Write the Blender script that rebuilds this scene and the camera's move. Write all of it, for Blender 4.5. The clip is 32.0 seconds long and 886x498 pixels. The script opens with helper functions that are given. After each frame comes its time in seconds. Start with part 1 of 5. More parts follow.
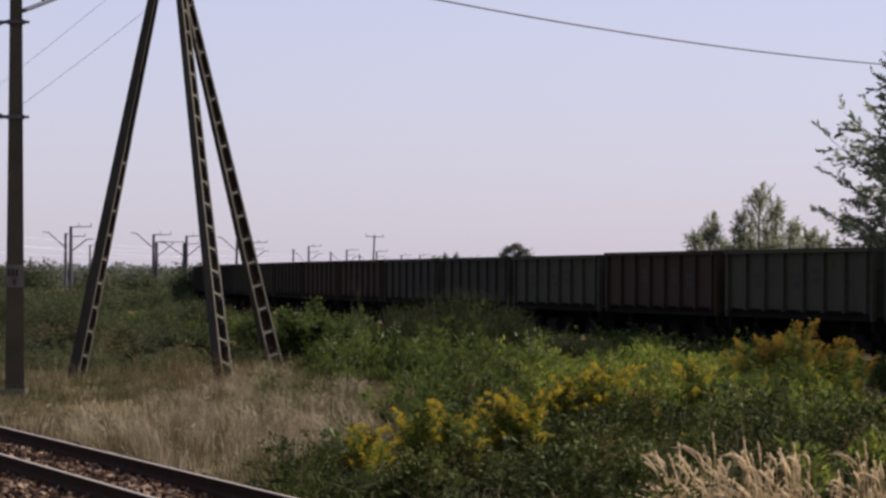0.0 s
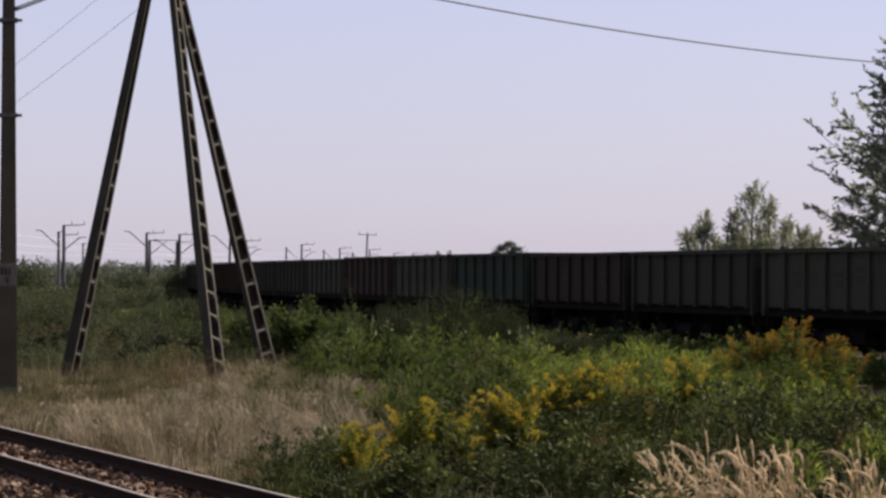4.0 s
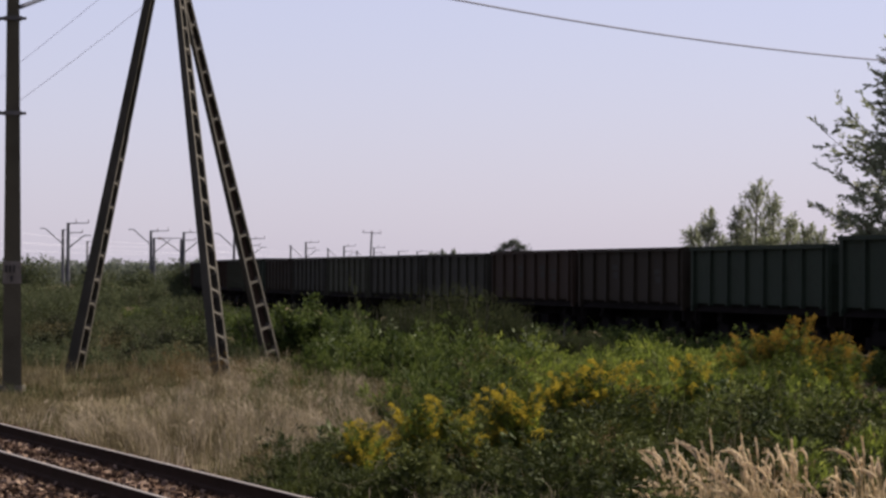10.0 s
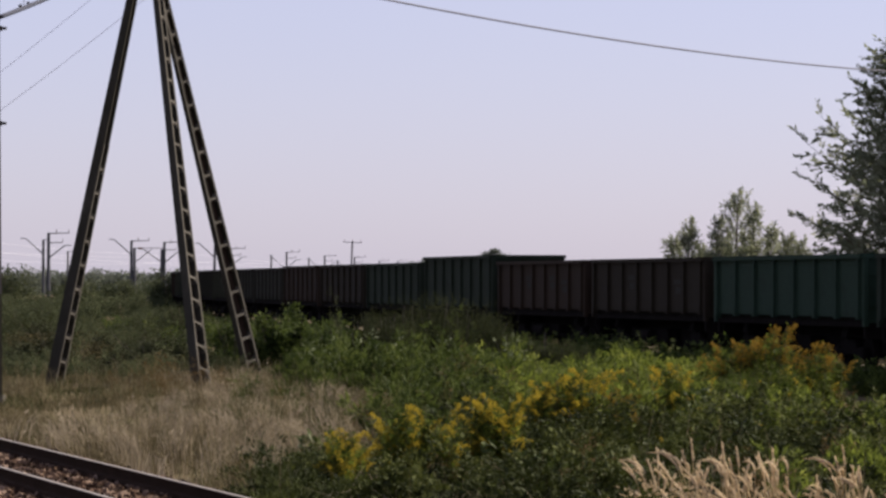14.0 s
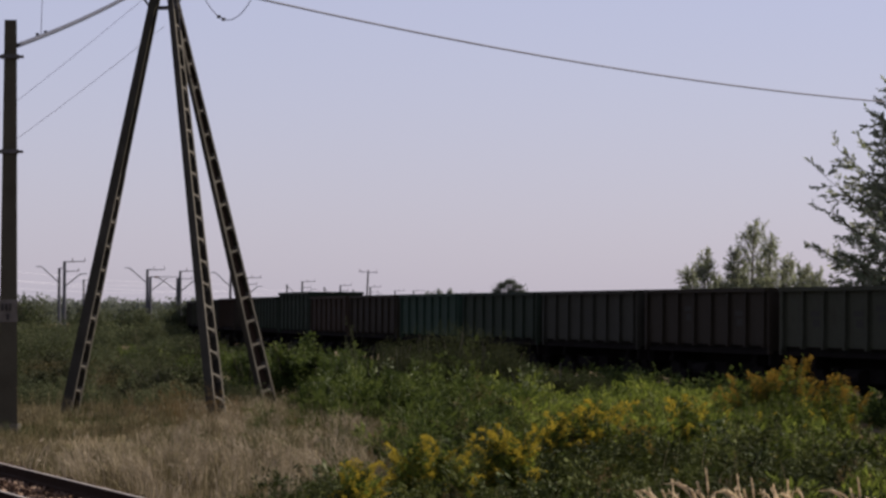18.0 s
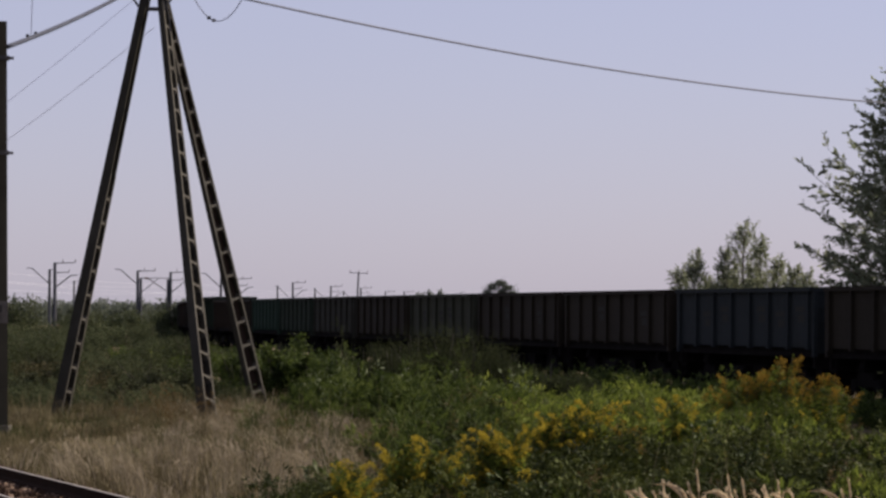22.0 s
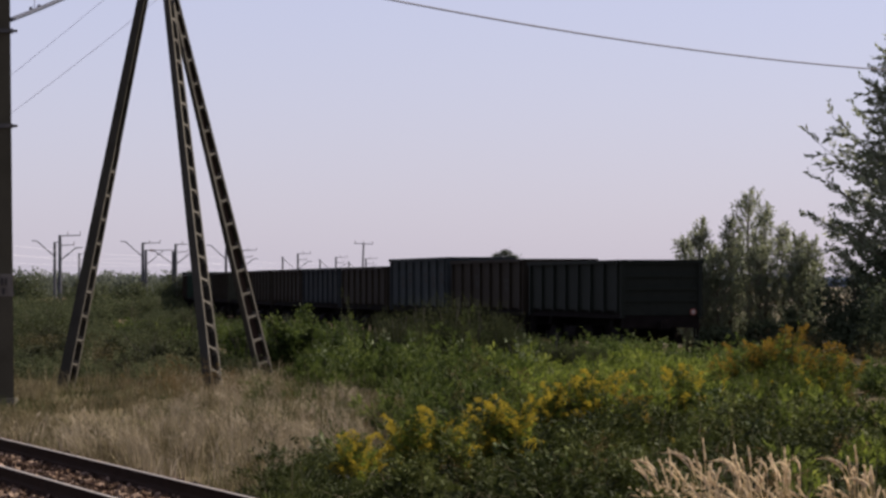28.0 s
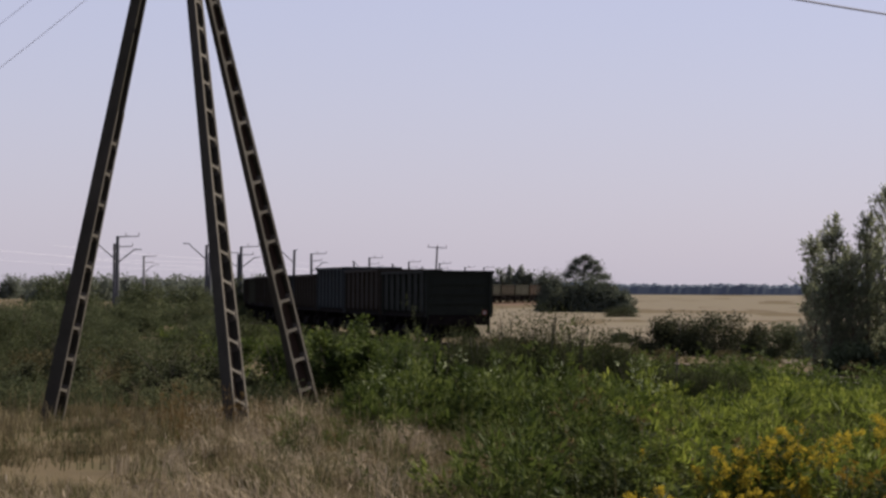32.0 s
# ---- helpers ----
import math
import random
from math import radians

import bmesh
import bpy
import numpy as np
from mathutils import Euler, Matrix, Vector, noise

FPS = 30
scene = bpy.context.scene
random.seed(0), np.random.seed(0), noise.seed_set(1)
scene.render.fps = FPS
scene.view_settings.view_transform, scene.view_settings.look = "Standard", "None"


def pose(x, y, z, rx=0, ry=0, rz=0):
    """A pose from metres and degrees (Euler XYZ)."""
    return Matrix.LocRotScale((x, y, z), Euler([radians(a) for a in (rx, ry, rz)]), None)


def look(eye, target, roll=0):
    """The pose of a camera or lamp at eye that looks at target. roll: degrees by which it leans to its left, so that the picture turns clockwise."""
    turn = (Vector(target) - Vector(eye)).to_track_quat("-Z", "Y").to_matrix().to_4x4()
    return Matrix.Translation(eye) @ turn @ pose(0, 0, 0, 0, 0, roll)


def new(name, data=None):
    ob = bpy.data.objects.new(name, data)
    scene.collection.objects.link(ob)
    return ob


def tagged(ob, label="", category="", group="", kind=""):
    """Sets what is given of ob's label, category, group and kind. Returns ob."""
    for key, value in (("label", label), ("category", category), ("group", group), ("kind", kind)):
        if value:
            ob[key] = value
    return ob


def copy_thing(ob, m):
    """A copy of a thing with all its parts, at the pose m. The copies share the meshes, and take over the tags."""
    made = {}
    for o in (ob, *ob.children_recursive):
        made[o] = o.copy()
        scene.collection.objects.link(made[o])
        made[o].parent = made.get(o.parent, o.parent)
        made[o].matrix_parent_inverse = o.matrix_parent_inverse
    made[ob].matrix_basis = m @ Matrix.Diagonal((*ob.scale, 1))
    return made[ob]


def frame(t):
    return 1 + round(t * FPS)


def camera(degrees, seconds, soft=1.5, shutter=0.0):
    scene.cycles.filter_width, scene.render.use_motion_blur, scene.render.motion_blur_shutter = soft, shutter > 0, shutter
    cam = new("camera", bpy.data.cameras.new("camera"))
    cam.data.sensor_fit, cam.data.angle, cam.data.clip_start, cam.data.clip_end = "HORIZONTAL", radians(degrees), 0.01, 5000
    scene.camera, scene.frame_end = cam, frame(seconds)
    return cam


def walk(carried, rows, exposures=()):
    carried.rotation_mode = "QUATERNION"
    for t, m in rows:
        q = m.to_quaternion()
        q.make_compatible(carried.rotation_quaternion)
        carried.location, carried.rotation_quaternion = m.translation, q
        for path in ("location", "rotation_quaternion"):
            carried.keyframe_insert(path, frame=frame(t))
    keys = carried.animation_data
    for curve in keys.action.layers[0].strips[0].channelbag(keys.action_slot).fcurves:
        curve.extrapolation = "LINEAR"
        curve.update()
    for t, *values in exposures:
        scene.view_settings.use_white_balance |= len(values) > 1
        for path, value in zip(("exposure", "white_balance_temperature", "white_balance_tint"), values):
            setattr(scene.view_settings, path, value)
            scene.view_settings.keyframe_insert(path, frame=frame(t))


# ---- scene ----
# ---- camera ----
EYE_Z = 2.48
cam = camera(14.89, 32.0, soft=2.8)


def aim(x, y, yaw, pitch, roll):
    """Camera pose: yaw to the right of +Y, pitch upwards, degrees."""
    a, b = radians(yaw), radians(pitch)
    way = Vector((math.sin(a) * math.cos(b), math.cos(a) * math.cos(b), math.sin(b)))
    eye = Vector((x, y, EYE_Z))
    return look(eye, eye + way * 100, roll)


PATH = [
    (0, 0, 0, -0.051, 0.464, 0.15),
    (0.5, 0, 0, -0.086, 0.399, 0.14),
    (1, 0, 0, -0.154, 0.401, 0.13),
    (1.5, 0, 0, -0.064, 0.412, 0.11),
    (2, 0, 0, -0.042, 0.459, 0.08),
    (2.5, 0, 0, -0.006, 0.475, 0.11),
    (3, 0, 0, 0.035, 0.463, 0.12),
    (3.5, 0, 0, 0.068, 0.452, 0.11),
    (5.5, 0, 0, -0.019, 0.276, 0.11),
    (6, 0, 0, -0.077, 0.22, 0.12),
    (6.5, 0, 0, -0.026, 0.264, 0.14),
    (7, 0, 0, 0.031, 0.311, 0.16),
    (7.5, 0, 0, 0.038, 0.363, 0.19),
    (8, 0, 0, 0.034, 0.432, 0.25),
    (8.5, 0, 0, 0.03, 0.457, 0.22),
    (9, 0, 0, 0, 0.416, 0.19),
    (9.5, 0, 0, -0.049, 0.408, 0.15),
    (10, 0, 0, -0.005, 0.399, 0.12),
    (10.5, 0, 0, 0.063, 0.383, 0.07),
    (11, 0, 0, 0.106, 0.332, 0.04),
    (11.5, 0, 0, 0.169, 0.306, 0.02),
    (12, 0, 0, 0.24, 0.369, 0.02),
    (12.5, 0, 0, 0.297, 0.422, 0.02),
    (13, 0, 0, 0.323, 0.472, 0.01),
    (13.5, 0, 0, 0.356, 0.532, 0.03),
    (14, 0, 0, 0.321, 0.56, 0.04),
    (14.5, 0, 0, 0.19, 0.649, 0.07),
    (15, 0, 0, 0.142, 0.774, 0.14),
    (15.5, 0, 0, 0.149, 0.861, 0.2),
    (17.5, 0, 0, 0.056, 0.986, 0.25),
    (18, 0, 0, 0.053, 1.068, 0.29),
    (18.5, 0, 0, 0.072, 1.117, 0.3),
    (19, 0, 0, 0.01, 1.132, 0.25),
    (19.5, 0, 0, -0.04, 1.179, 0.22),
    (20, 0, 0, 0.008, 1.144, 0.21),
    (20.5, 0, 0, 0.135, 1.134, 0.19),
    (21, 0, 0, 0.204, 1.118, 0.19),
    (21.5, 0, 0, 0.229, 1.096, 0.2),
    (22, 0, 0, 0.214, 1.083, 0.22),
    (22.5, 0, 0, 0.18, 1.055, 0.24),
    (23, 0, 0, 0.149, 0.948, 0.24),
    (23.5, 0, 0, 0.095, 0.873, 0.22),
    (24, 0, 0, 0.117, 0.804, 0.19),
    (24.5, 0, 0, 0.126, 0.731, 0.09),
    (25, 0, 0, 0.182, 0.656, 0),
    (25.5, 0, 0, 0.257, 0.603, -0.05),
    (27.5, 0, 0, 0.121, 0.52, -0.1),
    (28, 0, 0, 0.131, 0.579, -0.15),
    (28.5, 0, 0, 0.096, 0.597, -0.11),
    (29, 0, 0, -0.014, 0.575, -0.03),
    (29.5, 0, 0, -0.121, 0.584, 0.05),
    (30, -0.085, 1.93, -0.217, 0.632, 0.1),
    (30.5, -0.15, 5.55, -0.325, 0.676, 0.15),
    (31, -0.23, 10.4, -0.58, 0.622, 0.2),
    (31.5, -0.3, 14.8, -0.75, 0.632, 0.22),
    (32, -0.36, 20.0, -1.12, 0.675, 0.22)
]
walk(cam, [(t, aim(x, y, a, b, c)) for t, x, y, a, b, c in PATH],
     exposures=[(t, e, 6500, 14) for t, e in ((0.0, 0.9), (13.0, 0.92), (15.5, 0.85), (18.0, 0.65), (20.0, 0.6), (22.0, 0.6), (24.0, 0.66), (25.5, 0.75), (28.0, 0.84), (30.0, 0.86), (32.0, 0.75))])

# ---- light ----
SUN_AZ, SUN_EL = 68.0, 40.0
world = bpy.data.worlds.new("sky")
scene.world = world
world.use_nodes = True
wn = world.node_tree.nodes
sky = wn.new("ShaderNodeTexSky")
sky.sky_type = "NISHITA"
sky.sun_disc = False
sky.sun_elevation, sky.sun_rotation = radians(SUN_EL), radians(SUN_AZ)
sky.air_density, sky.dust_density, sky.ozone_density = 1.0, 0.7, 4.0
wn["Background"].inputs["Strength"].default_value = 0.12
tint = wn.new("ShaderNodeMix")
tint.data_type, tint.blend_type = "RGBA", "MULTIPLY"
tint.inputs["Factor"].default_value = 1.0
tint.inputs["B"].default_value = (0.61, 0.555, 0.68, 1)
haze = wn.new("ShaderNodeMix")
haze.data_type = "RGBA"
haze.inputs["Factor"].default_value = 0.58
haze.inputs["B"].default_value = (2.84, 2.77, 3.34, 1)
world.node_tree.links.new(sky.outputs[0], tint.inputs["A"])
world.node_tree.links.new(tint.outputs["Result"], haze.inputs["A"])
world.node_tree.links.new(haze.outputs["Result"], wn["Background"].inputs["Color"])
sun = new("sun", bpy.data.lights.new("sun", "SUN"))
sun.data.energy, sun.data.angle, sun.data.color = 5.0, radians(0.6), (1.0, 0.9, 0.74)
sun.matrix_world = look((60 * math.sin(radians(SUN_AZ)), 60 * math.cos(radians(SUN_AZ)), 60 * math.tan(radians(SUN_EL))), (0, 0, 0))


# ---- materials ----
def mat(name, cols, rough=0.8, scale=3.0, vary="noise", metal=0.0, bump=0.3, fine=40.0, thin=0.0, spread=0.5, spec=0.06):
    """Ramp of colours driven by noise in metres, by each leaf or stone, or by each object; fine grain and relief on top."""
    m = bpy.data.materials.new(name)
    m.use_nodes = True
    n, l = m.node_tree.nodes, m.node_tree.links
    bsdf = n["Principled BSDF"]
    bsdf.inputs["Roughness"].default_value = rough
    bsdf.inputs["Metallic"].default_value = metal
    bsdf.inputs["Specular IOR Level"].default_value = spec
    co = n.new("ShaderNodeTexCoord")
    big = n.new("ShaderNodeTexNoise")
    big.inputs["Scale"].default_value, big.inputs["Detail"].default_value = scale, 5
    l.new(co.outputs["Object"], big.inputs["Vector"])
    small = n.new("ShaderNodeTexNoise")
    small.inputs["Scale"].default_value, small.inputs["Detail"].default_value = fine, 3
    l.new(co.outputs["Object"], small.inputs["Vector"])
    mix = n.new("ShaderNodeMath")
    mix.operation = "MULTIPLY_ADD"
    if vary == "island":
        src = n.new("ShaderNodeNewGeometry").outputs["Random Per Island"]
    elif vary == "object":
        src = n.new("ShaderNodeObjectInfo").outputs["Random"]
    else:
        src = small.outputs[0]
    l.new(src, mix.inputs[0])
    mix.inputs[1].default_value = spread
    sub = n.new("ShaderNodeMath")
    sub.operation = "MULTIPLY_ADD"
    l.new(big.outputs[0], sub.inputs[0])
    sub.inputs[1].default_value, sub.inputs[2].default_value = 1.6 * (1 - 0.5 * spread), -0.3 - 0.1 * spread
    l.new(sub.outputs[0], mix.inputs[2])
    ramp = n.new("ShaderNodeValToRGB")
    e = ramp.color_ramp.elements
    while len(e) < len(cols):
        e.new(0.5)
    for i, c in enumerate(cols):
        e[i].position = i / max(1, len(cols) - 1)
        e[i].color = (*c, 1)
    l.new(mix.outputs[0], ramp.inputs[0])
    l.new(ramp.outputs[0], bsdf.inputs["Base Color"])
    if bump:
        b = n.new("ShaderNodeBump")
        b.inputs["Strength"].default_value, b.inputs["Distance"].default_value = bump, 0.02
        l.new(small.outputs[0], b.inputs["Height"])
        l.new(b.outputs[0], bsdf.inputs["Normal"])
    if thin:
        tr = n.new("ShaderNodeBsdfTranslucent")
        l.new(ramp.outputs[0], tr.inputs["Color"])
        ms = n.new("ShaderNodeMixShader")
        ms.inputs[0].default_value = thin
        l.new(bsdf.outputs[0], ms.inputs[1])
        l.new(tr.outputs[0], ms.inputs[2])
        l.new(ms.outputs[0], n["Material Output"].inputs["Surface"])
    return m


M = {}
M["soil"] = mat("soil", [(0.05, 0.04, 0.022), (0.085, 0.066, 0.037), (0.05, 0.05, 0.02)], 0.95, 0.4, fine=15)
M["stubble"] = mat("stubble", [(0.088, 0.078, 0.052), (0.125, 0.106, 0.074), (0.098, 0.092, 0.056)], 0.95, 0.05, fine=2)
M["ballast"] = mat("ballast", [(0.04, 0.03, 0.022), (0.085, 0.06, 0.044), (0.13, 0.095, 0.07)], 0.95, 6, fine=30, bump=1.0)
M["stone"] = mat("stone", [(0.010, 0.006, 0.004), (0.032, 0.019, 0.012), (0.085, 0.053, 0.037), (0.23, 0.165, 0.122)], 0.95, 1.5, vary="island", fine=60, spread=0.9)
M["rail_steel"] = mat("rail_steel", [(0.018, 0.011, 0.007), (0.035, 0.021, 0.014)], 0.95, 3, fine=50, spec=0.03)
M["rail_head"] = mat("rail_head", [(0.2, 0.175, 0.15), (0.3, 0.27, 0.24)], 0.6, 5, metal=0.4, fine=80, bump=0.1)
M["sleeper"] = mat("sleeper", [(0.05, 0.04, 0.03), (0.1, 0.085, 0.07)], 0.9, 2, fine=40)
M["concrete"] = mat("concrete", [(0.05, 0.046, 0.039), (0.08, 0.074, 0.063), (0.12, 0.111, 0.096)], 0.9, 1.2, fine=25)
# shaded tones of the pylon concrete, for leg sides and recessed web
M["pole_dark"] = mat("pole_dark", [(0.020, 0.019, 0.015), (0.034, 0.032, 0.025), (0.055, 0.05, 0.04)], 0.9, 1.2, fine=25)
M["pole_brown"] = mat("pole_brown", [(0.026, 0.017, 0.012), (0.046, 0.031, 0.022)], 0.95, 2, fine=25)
M["mast_concrete"] = mat("mast_concrete", [(0.035, 0.031, 0.021), (0.058, 0.052, 0.036), (0.08, 0.072, 0.05)], 0.9, 1.2, fine=25)
M["paint_white"] = mat("paint_white", [(0.07, 0.06, 0.048), (0.17, 0.152, 0.13)], 0.8, 5, fine=30)
M["paint_black"] = mat("paint_black", [(0.02, 0.02, 0.02), (0.06, 0.055, 0.05)], 0.8, 6)
M["steel"] = mat("steel", [(0.05, 0.05, 0.05), (0.12, 0.11, 0.10)], 0.6, 4, metal=0.5)
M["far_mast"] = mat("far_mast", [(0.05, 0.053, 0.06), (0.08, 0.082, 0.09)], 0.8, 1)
# paler copy of far_mast, with distance haze put into its colour
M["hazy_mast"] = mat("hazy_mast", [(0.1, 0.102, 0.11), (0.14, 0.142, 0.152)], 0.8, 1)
M["cable"] = mat("cable", [(0.09, 0.09, 0.105), (0.14, 0.14, 0.16)], 0.7, 2, metal=0.3)
M["feeder"] = mat("feeder", [(0.05, 0.055, 0.075), (0.075, 0.08, 0.1)], 0.8, 2, bump=0, spec=0.03)
M["wire"] = mat("wire", [(0.5, 0.5, 0.57), (0.58, 0.58, 0.64)], 0.8, 2, bump=0)
M["porcelain"] = mat("porcelain", [(0.06, 0.03, 0.02), (0.1, 0.05, 0.035)], 0.3, 5)
M["bark"] = mat("bark", [(0.06, 0.05, 0.035), (0.14, 0.12, 0.09)], 0.95, 5, fine=30, bump=0.8)
M["stem"] = mat("stem", [(0.07, 0.075, 0.03), (0.14, 0.11, 0.06)], 0.85, 3)
# shaded hollows and sunlit tips are put into these three leaf ramps
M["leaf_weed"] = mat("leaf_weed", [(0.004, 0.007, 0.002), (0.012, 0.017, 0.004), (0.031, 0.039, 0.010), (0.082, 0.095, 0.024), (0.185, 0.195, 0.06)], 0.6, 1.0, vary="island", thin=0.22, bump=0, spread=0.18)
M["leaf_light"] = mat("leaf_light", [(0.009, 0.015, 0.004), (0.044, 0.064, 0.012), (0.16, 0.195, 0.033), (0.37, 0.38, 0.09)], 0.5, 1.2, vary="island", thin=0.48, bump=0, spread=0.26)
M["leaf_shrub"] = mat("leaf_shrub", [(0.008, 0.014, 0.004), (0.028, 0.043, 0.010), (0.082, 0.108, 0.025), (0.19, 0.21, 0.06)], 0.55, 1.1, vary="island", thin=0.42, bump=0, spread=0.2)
M["leaf_olive"] = mat("leaf_olive", [(0.0275, 0.0375, 0.0130), (0.0500, 0.0600, 0.0208), (0.0800, 0.0850, 0.0312), (0.1375, 0.1150, 0.0546)], 0.6, 0.6, vary="island", thin=0.28, bump=0, spread=0.35)
M["leaf_brown"] = mat("leaf_brown", [(0.0300, 0.0300, 0.0130), (0.0550, 0.0500, 0.0221), (0.0875, 0.0725, 0.0338), (0.1375, 0.1063, 0.0546)], 0.7, 0.8, vary="island", thin=0.25, bump=0, spread=0.35)
M["leaf_russet"] = mat("leaf_russet", [(0.045, 0.032, 0.014), (0.085, 0.055, 0.022), (0.12, 0.085, 0.035), (0.16, 0.125, 0.06)], 0.7, 1.0, vary="island", thin=0.25, bump=0, spread=0.5)
M["leaf_broad"] = mat("leaf_broad", [(0.010, 0.016, 0.004), (0.026, 0.040, 0.009), (0.056, 0.074, 0.018), (0.14, 0.155, 0.06)], 0.5, 1.2, vary="island", thin=0.25, bump=0, spread=0.6, spec=0.12)
M["leaf_pale"] = mat("leaf_pale", [(0.10, 0.13, 0.06), (0.2, 0.23, 0.12), (0.38, 0.40, 0.28)], 0.6, 0.8, vary="island", thin=0.3, bump=0)
M["leaf_tree"] = mat("leaf_tree", [(0.085, 0.106, 0.06), (0.155, 0.18, 0.105), (0.225, 0.245, 0.155), (0.36, 0.37, 0.27)], 0.45, 0.5, vary="island", thin=0.6, bump=0, spread=0.6, spec=0.15)
M["leaf_dark"] = mat("leaf_dark", [(0.036, 0.048, 0.026), (0.062, 0.078, 0.041), (0.095, 0.11, 0.06)], 0.6, 0.4, vary="island", thin=0.3, bump=0, spread=0.5, spec=0.08)
M["leaf_scrub"] = mat("leaf_scrub", [(0.019, 0.026, 0.013), (0.041, 0.052, 0.025), (0.075, 0.084, 0.040), (0.13, 0.12, 0.064)], 0.75, 0.32, vary="island", thin=0.3, bump=0, spread=0.2)
M["leaf_mound"] = mat("leaf_mound", [(0.021, 0.026, 0.011), (0.038, 0.045, 0.018), (0.062, 0.067, 0.029)], 0.75, 0.8, vary="island", thin=0.3, bump=0, spread=0.25)
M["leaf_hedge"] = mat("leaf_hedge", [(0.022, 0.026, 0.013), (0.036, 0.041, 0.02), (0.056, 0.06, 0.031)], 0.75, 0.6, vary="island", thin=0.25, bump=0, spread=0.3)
# next three: distance haze put into the colour of leaves and woods
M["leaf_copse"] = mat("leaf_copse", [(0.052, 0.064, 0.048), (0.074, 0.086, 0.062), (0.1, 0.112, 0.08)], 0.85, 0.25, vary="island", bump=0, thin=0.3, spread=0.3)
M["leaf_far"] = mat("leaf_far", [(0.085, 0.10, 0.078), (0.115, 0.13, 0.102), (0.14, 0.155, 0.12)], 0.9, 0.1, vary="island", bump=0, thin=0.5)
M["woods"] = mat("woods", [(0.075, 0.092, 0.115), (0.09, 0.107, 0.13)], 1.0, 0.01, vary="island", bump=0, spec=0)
M["flower"] = mat("flower", [(0.19, 0.155, 0.022), (0.32, 0.245, 0.026), (0.48, 0.36, 0.036)], 0.8, 0.6, vary="island", thin=0.5, bump=0, spec=0.1)
M["flower_old"] = mat("flower_old", [(0.13, 0.09, 0.018), (0.225, 0.14, 0.02), (0.34, 0.215, 0.03)], 0.8, 0.6, vary="island", thin=0.3, bump=0, spec=0.1)
M["hay"] = mat("hay", [(0.024, 0.023, 0.009), (0.074, 0.060, 0.030), (0.16, 0.134, 0.078), (0.40, 0.345, 0.235)], 0.8, 0.9, vary="island", thin=0.25, bump=0, spread=0.28)
M["grass_green"] = mat("grass_green", [(0.025, 0.033, 0.010), (0.045, 0.05, 0.018), (0.08, 0.075, 0.032)], 0.75, 0.3, vary="island", thin=0.3, bump=0)
M["straw"] = mat("straw", [(0.12, 0.094, 0.06), (0.23, 0.19, 0.128), (0.40, 0.34, 0.25)], 0.8, 0.8, vary="island", thin=0.25, bump=0, spread=0.6)
M["reed"] = mat("reed", [(0.20, 0.15, 0.075), (0.48, 0.38, 0.225), (0.72, 0.60, 0.41)], 0.8, 1.0, vary="island", thin=0.4, bump=0)
M["reed_head"] = mat("reed_head", [(0.42, 0.33, 0.20), (0.64, 0.52, 0.345), (0.82, 0.70, 0.51)], 0.8, 1.5, vary="island", thin=0.4, bump=0)
M["faded"] = mat("faded", [(0.02, 0.02, 0.016), (0.036, 0.035, 0.03), (0.024, 0.024, 0.02)], 0.85, 5, fine=20, spec=0.04)
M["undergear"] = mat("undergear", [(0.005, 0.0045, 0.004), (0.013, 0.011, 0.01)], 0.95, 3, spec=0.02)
M["disc_red"] = mat("disc_red", [(0.14, 0.05, 0.04), (0.2, 0.07, 0.05)], 0.6, 5)
M["disc_white"] = mat("disc_white", [(0.2, 0.18, 0.16), (0.3, 0.28, 0.25)], 0.6, 5)
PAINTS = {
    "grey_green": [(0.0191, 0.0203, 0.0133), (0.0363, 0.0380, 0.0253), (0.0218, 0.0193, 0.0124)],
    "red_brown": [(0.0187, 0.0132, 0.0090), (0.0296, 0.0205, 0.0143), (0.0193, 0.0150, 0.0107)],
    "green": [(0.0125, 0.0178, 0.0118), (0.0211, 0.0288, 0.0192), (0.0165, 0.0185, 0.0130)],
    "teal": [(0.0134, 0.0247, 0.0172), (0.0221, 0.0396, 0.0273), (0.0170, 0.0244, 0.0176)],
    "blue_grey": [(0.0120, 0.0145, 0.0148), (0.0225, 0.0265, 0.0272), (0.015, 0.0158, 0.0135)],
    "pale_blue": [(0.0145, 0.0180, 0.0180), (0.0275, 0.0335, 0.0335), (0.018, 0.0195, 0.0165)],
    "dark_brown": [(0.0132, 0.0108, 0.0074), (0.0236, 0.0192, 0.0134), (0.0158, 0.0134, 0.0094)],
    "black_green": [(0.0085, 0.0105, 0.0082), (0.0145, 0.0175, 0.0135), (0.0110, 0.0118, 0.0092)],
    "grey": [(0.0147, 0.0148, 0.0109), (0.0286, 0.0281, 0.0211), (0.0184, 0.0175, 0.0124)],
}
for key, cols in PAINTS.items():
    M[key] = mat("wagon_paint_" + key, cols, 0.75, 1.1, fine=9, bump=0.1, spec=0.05)


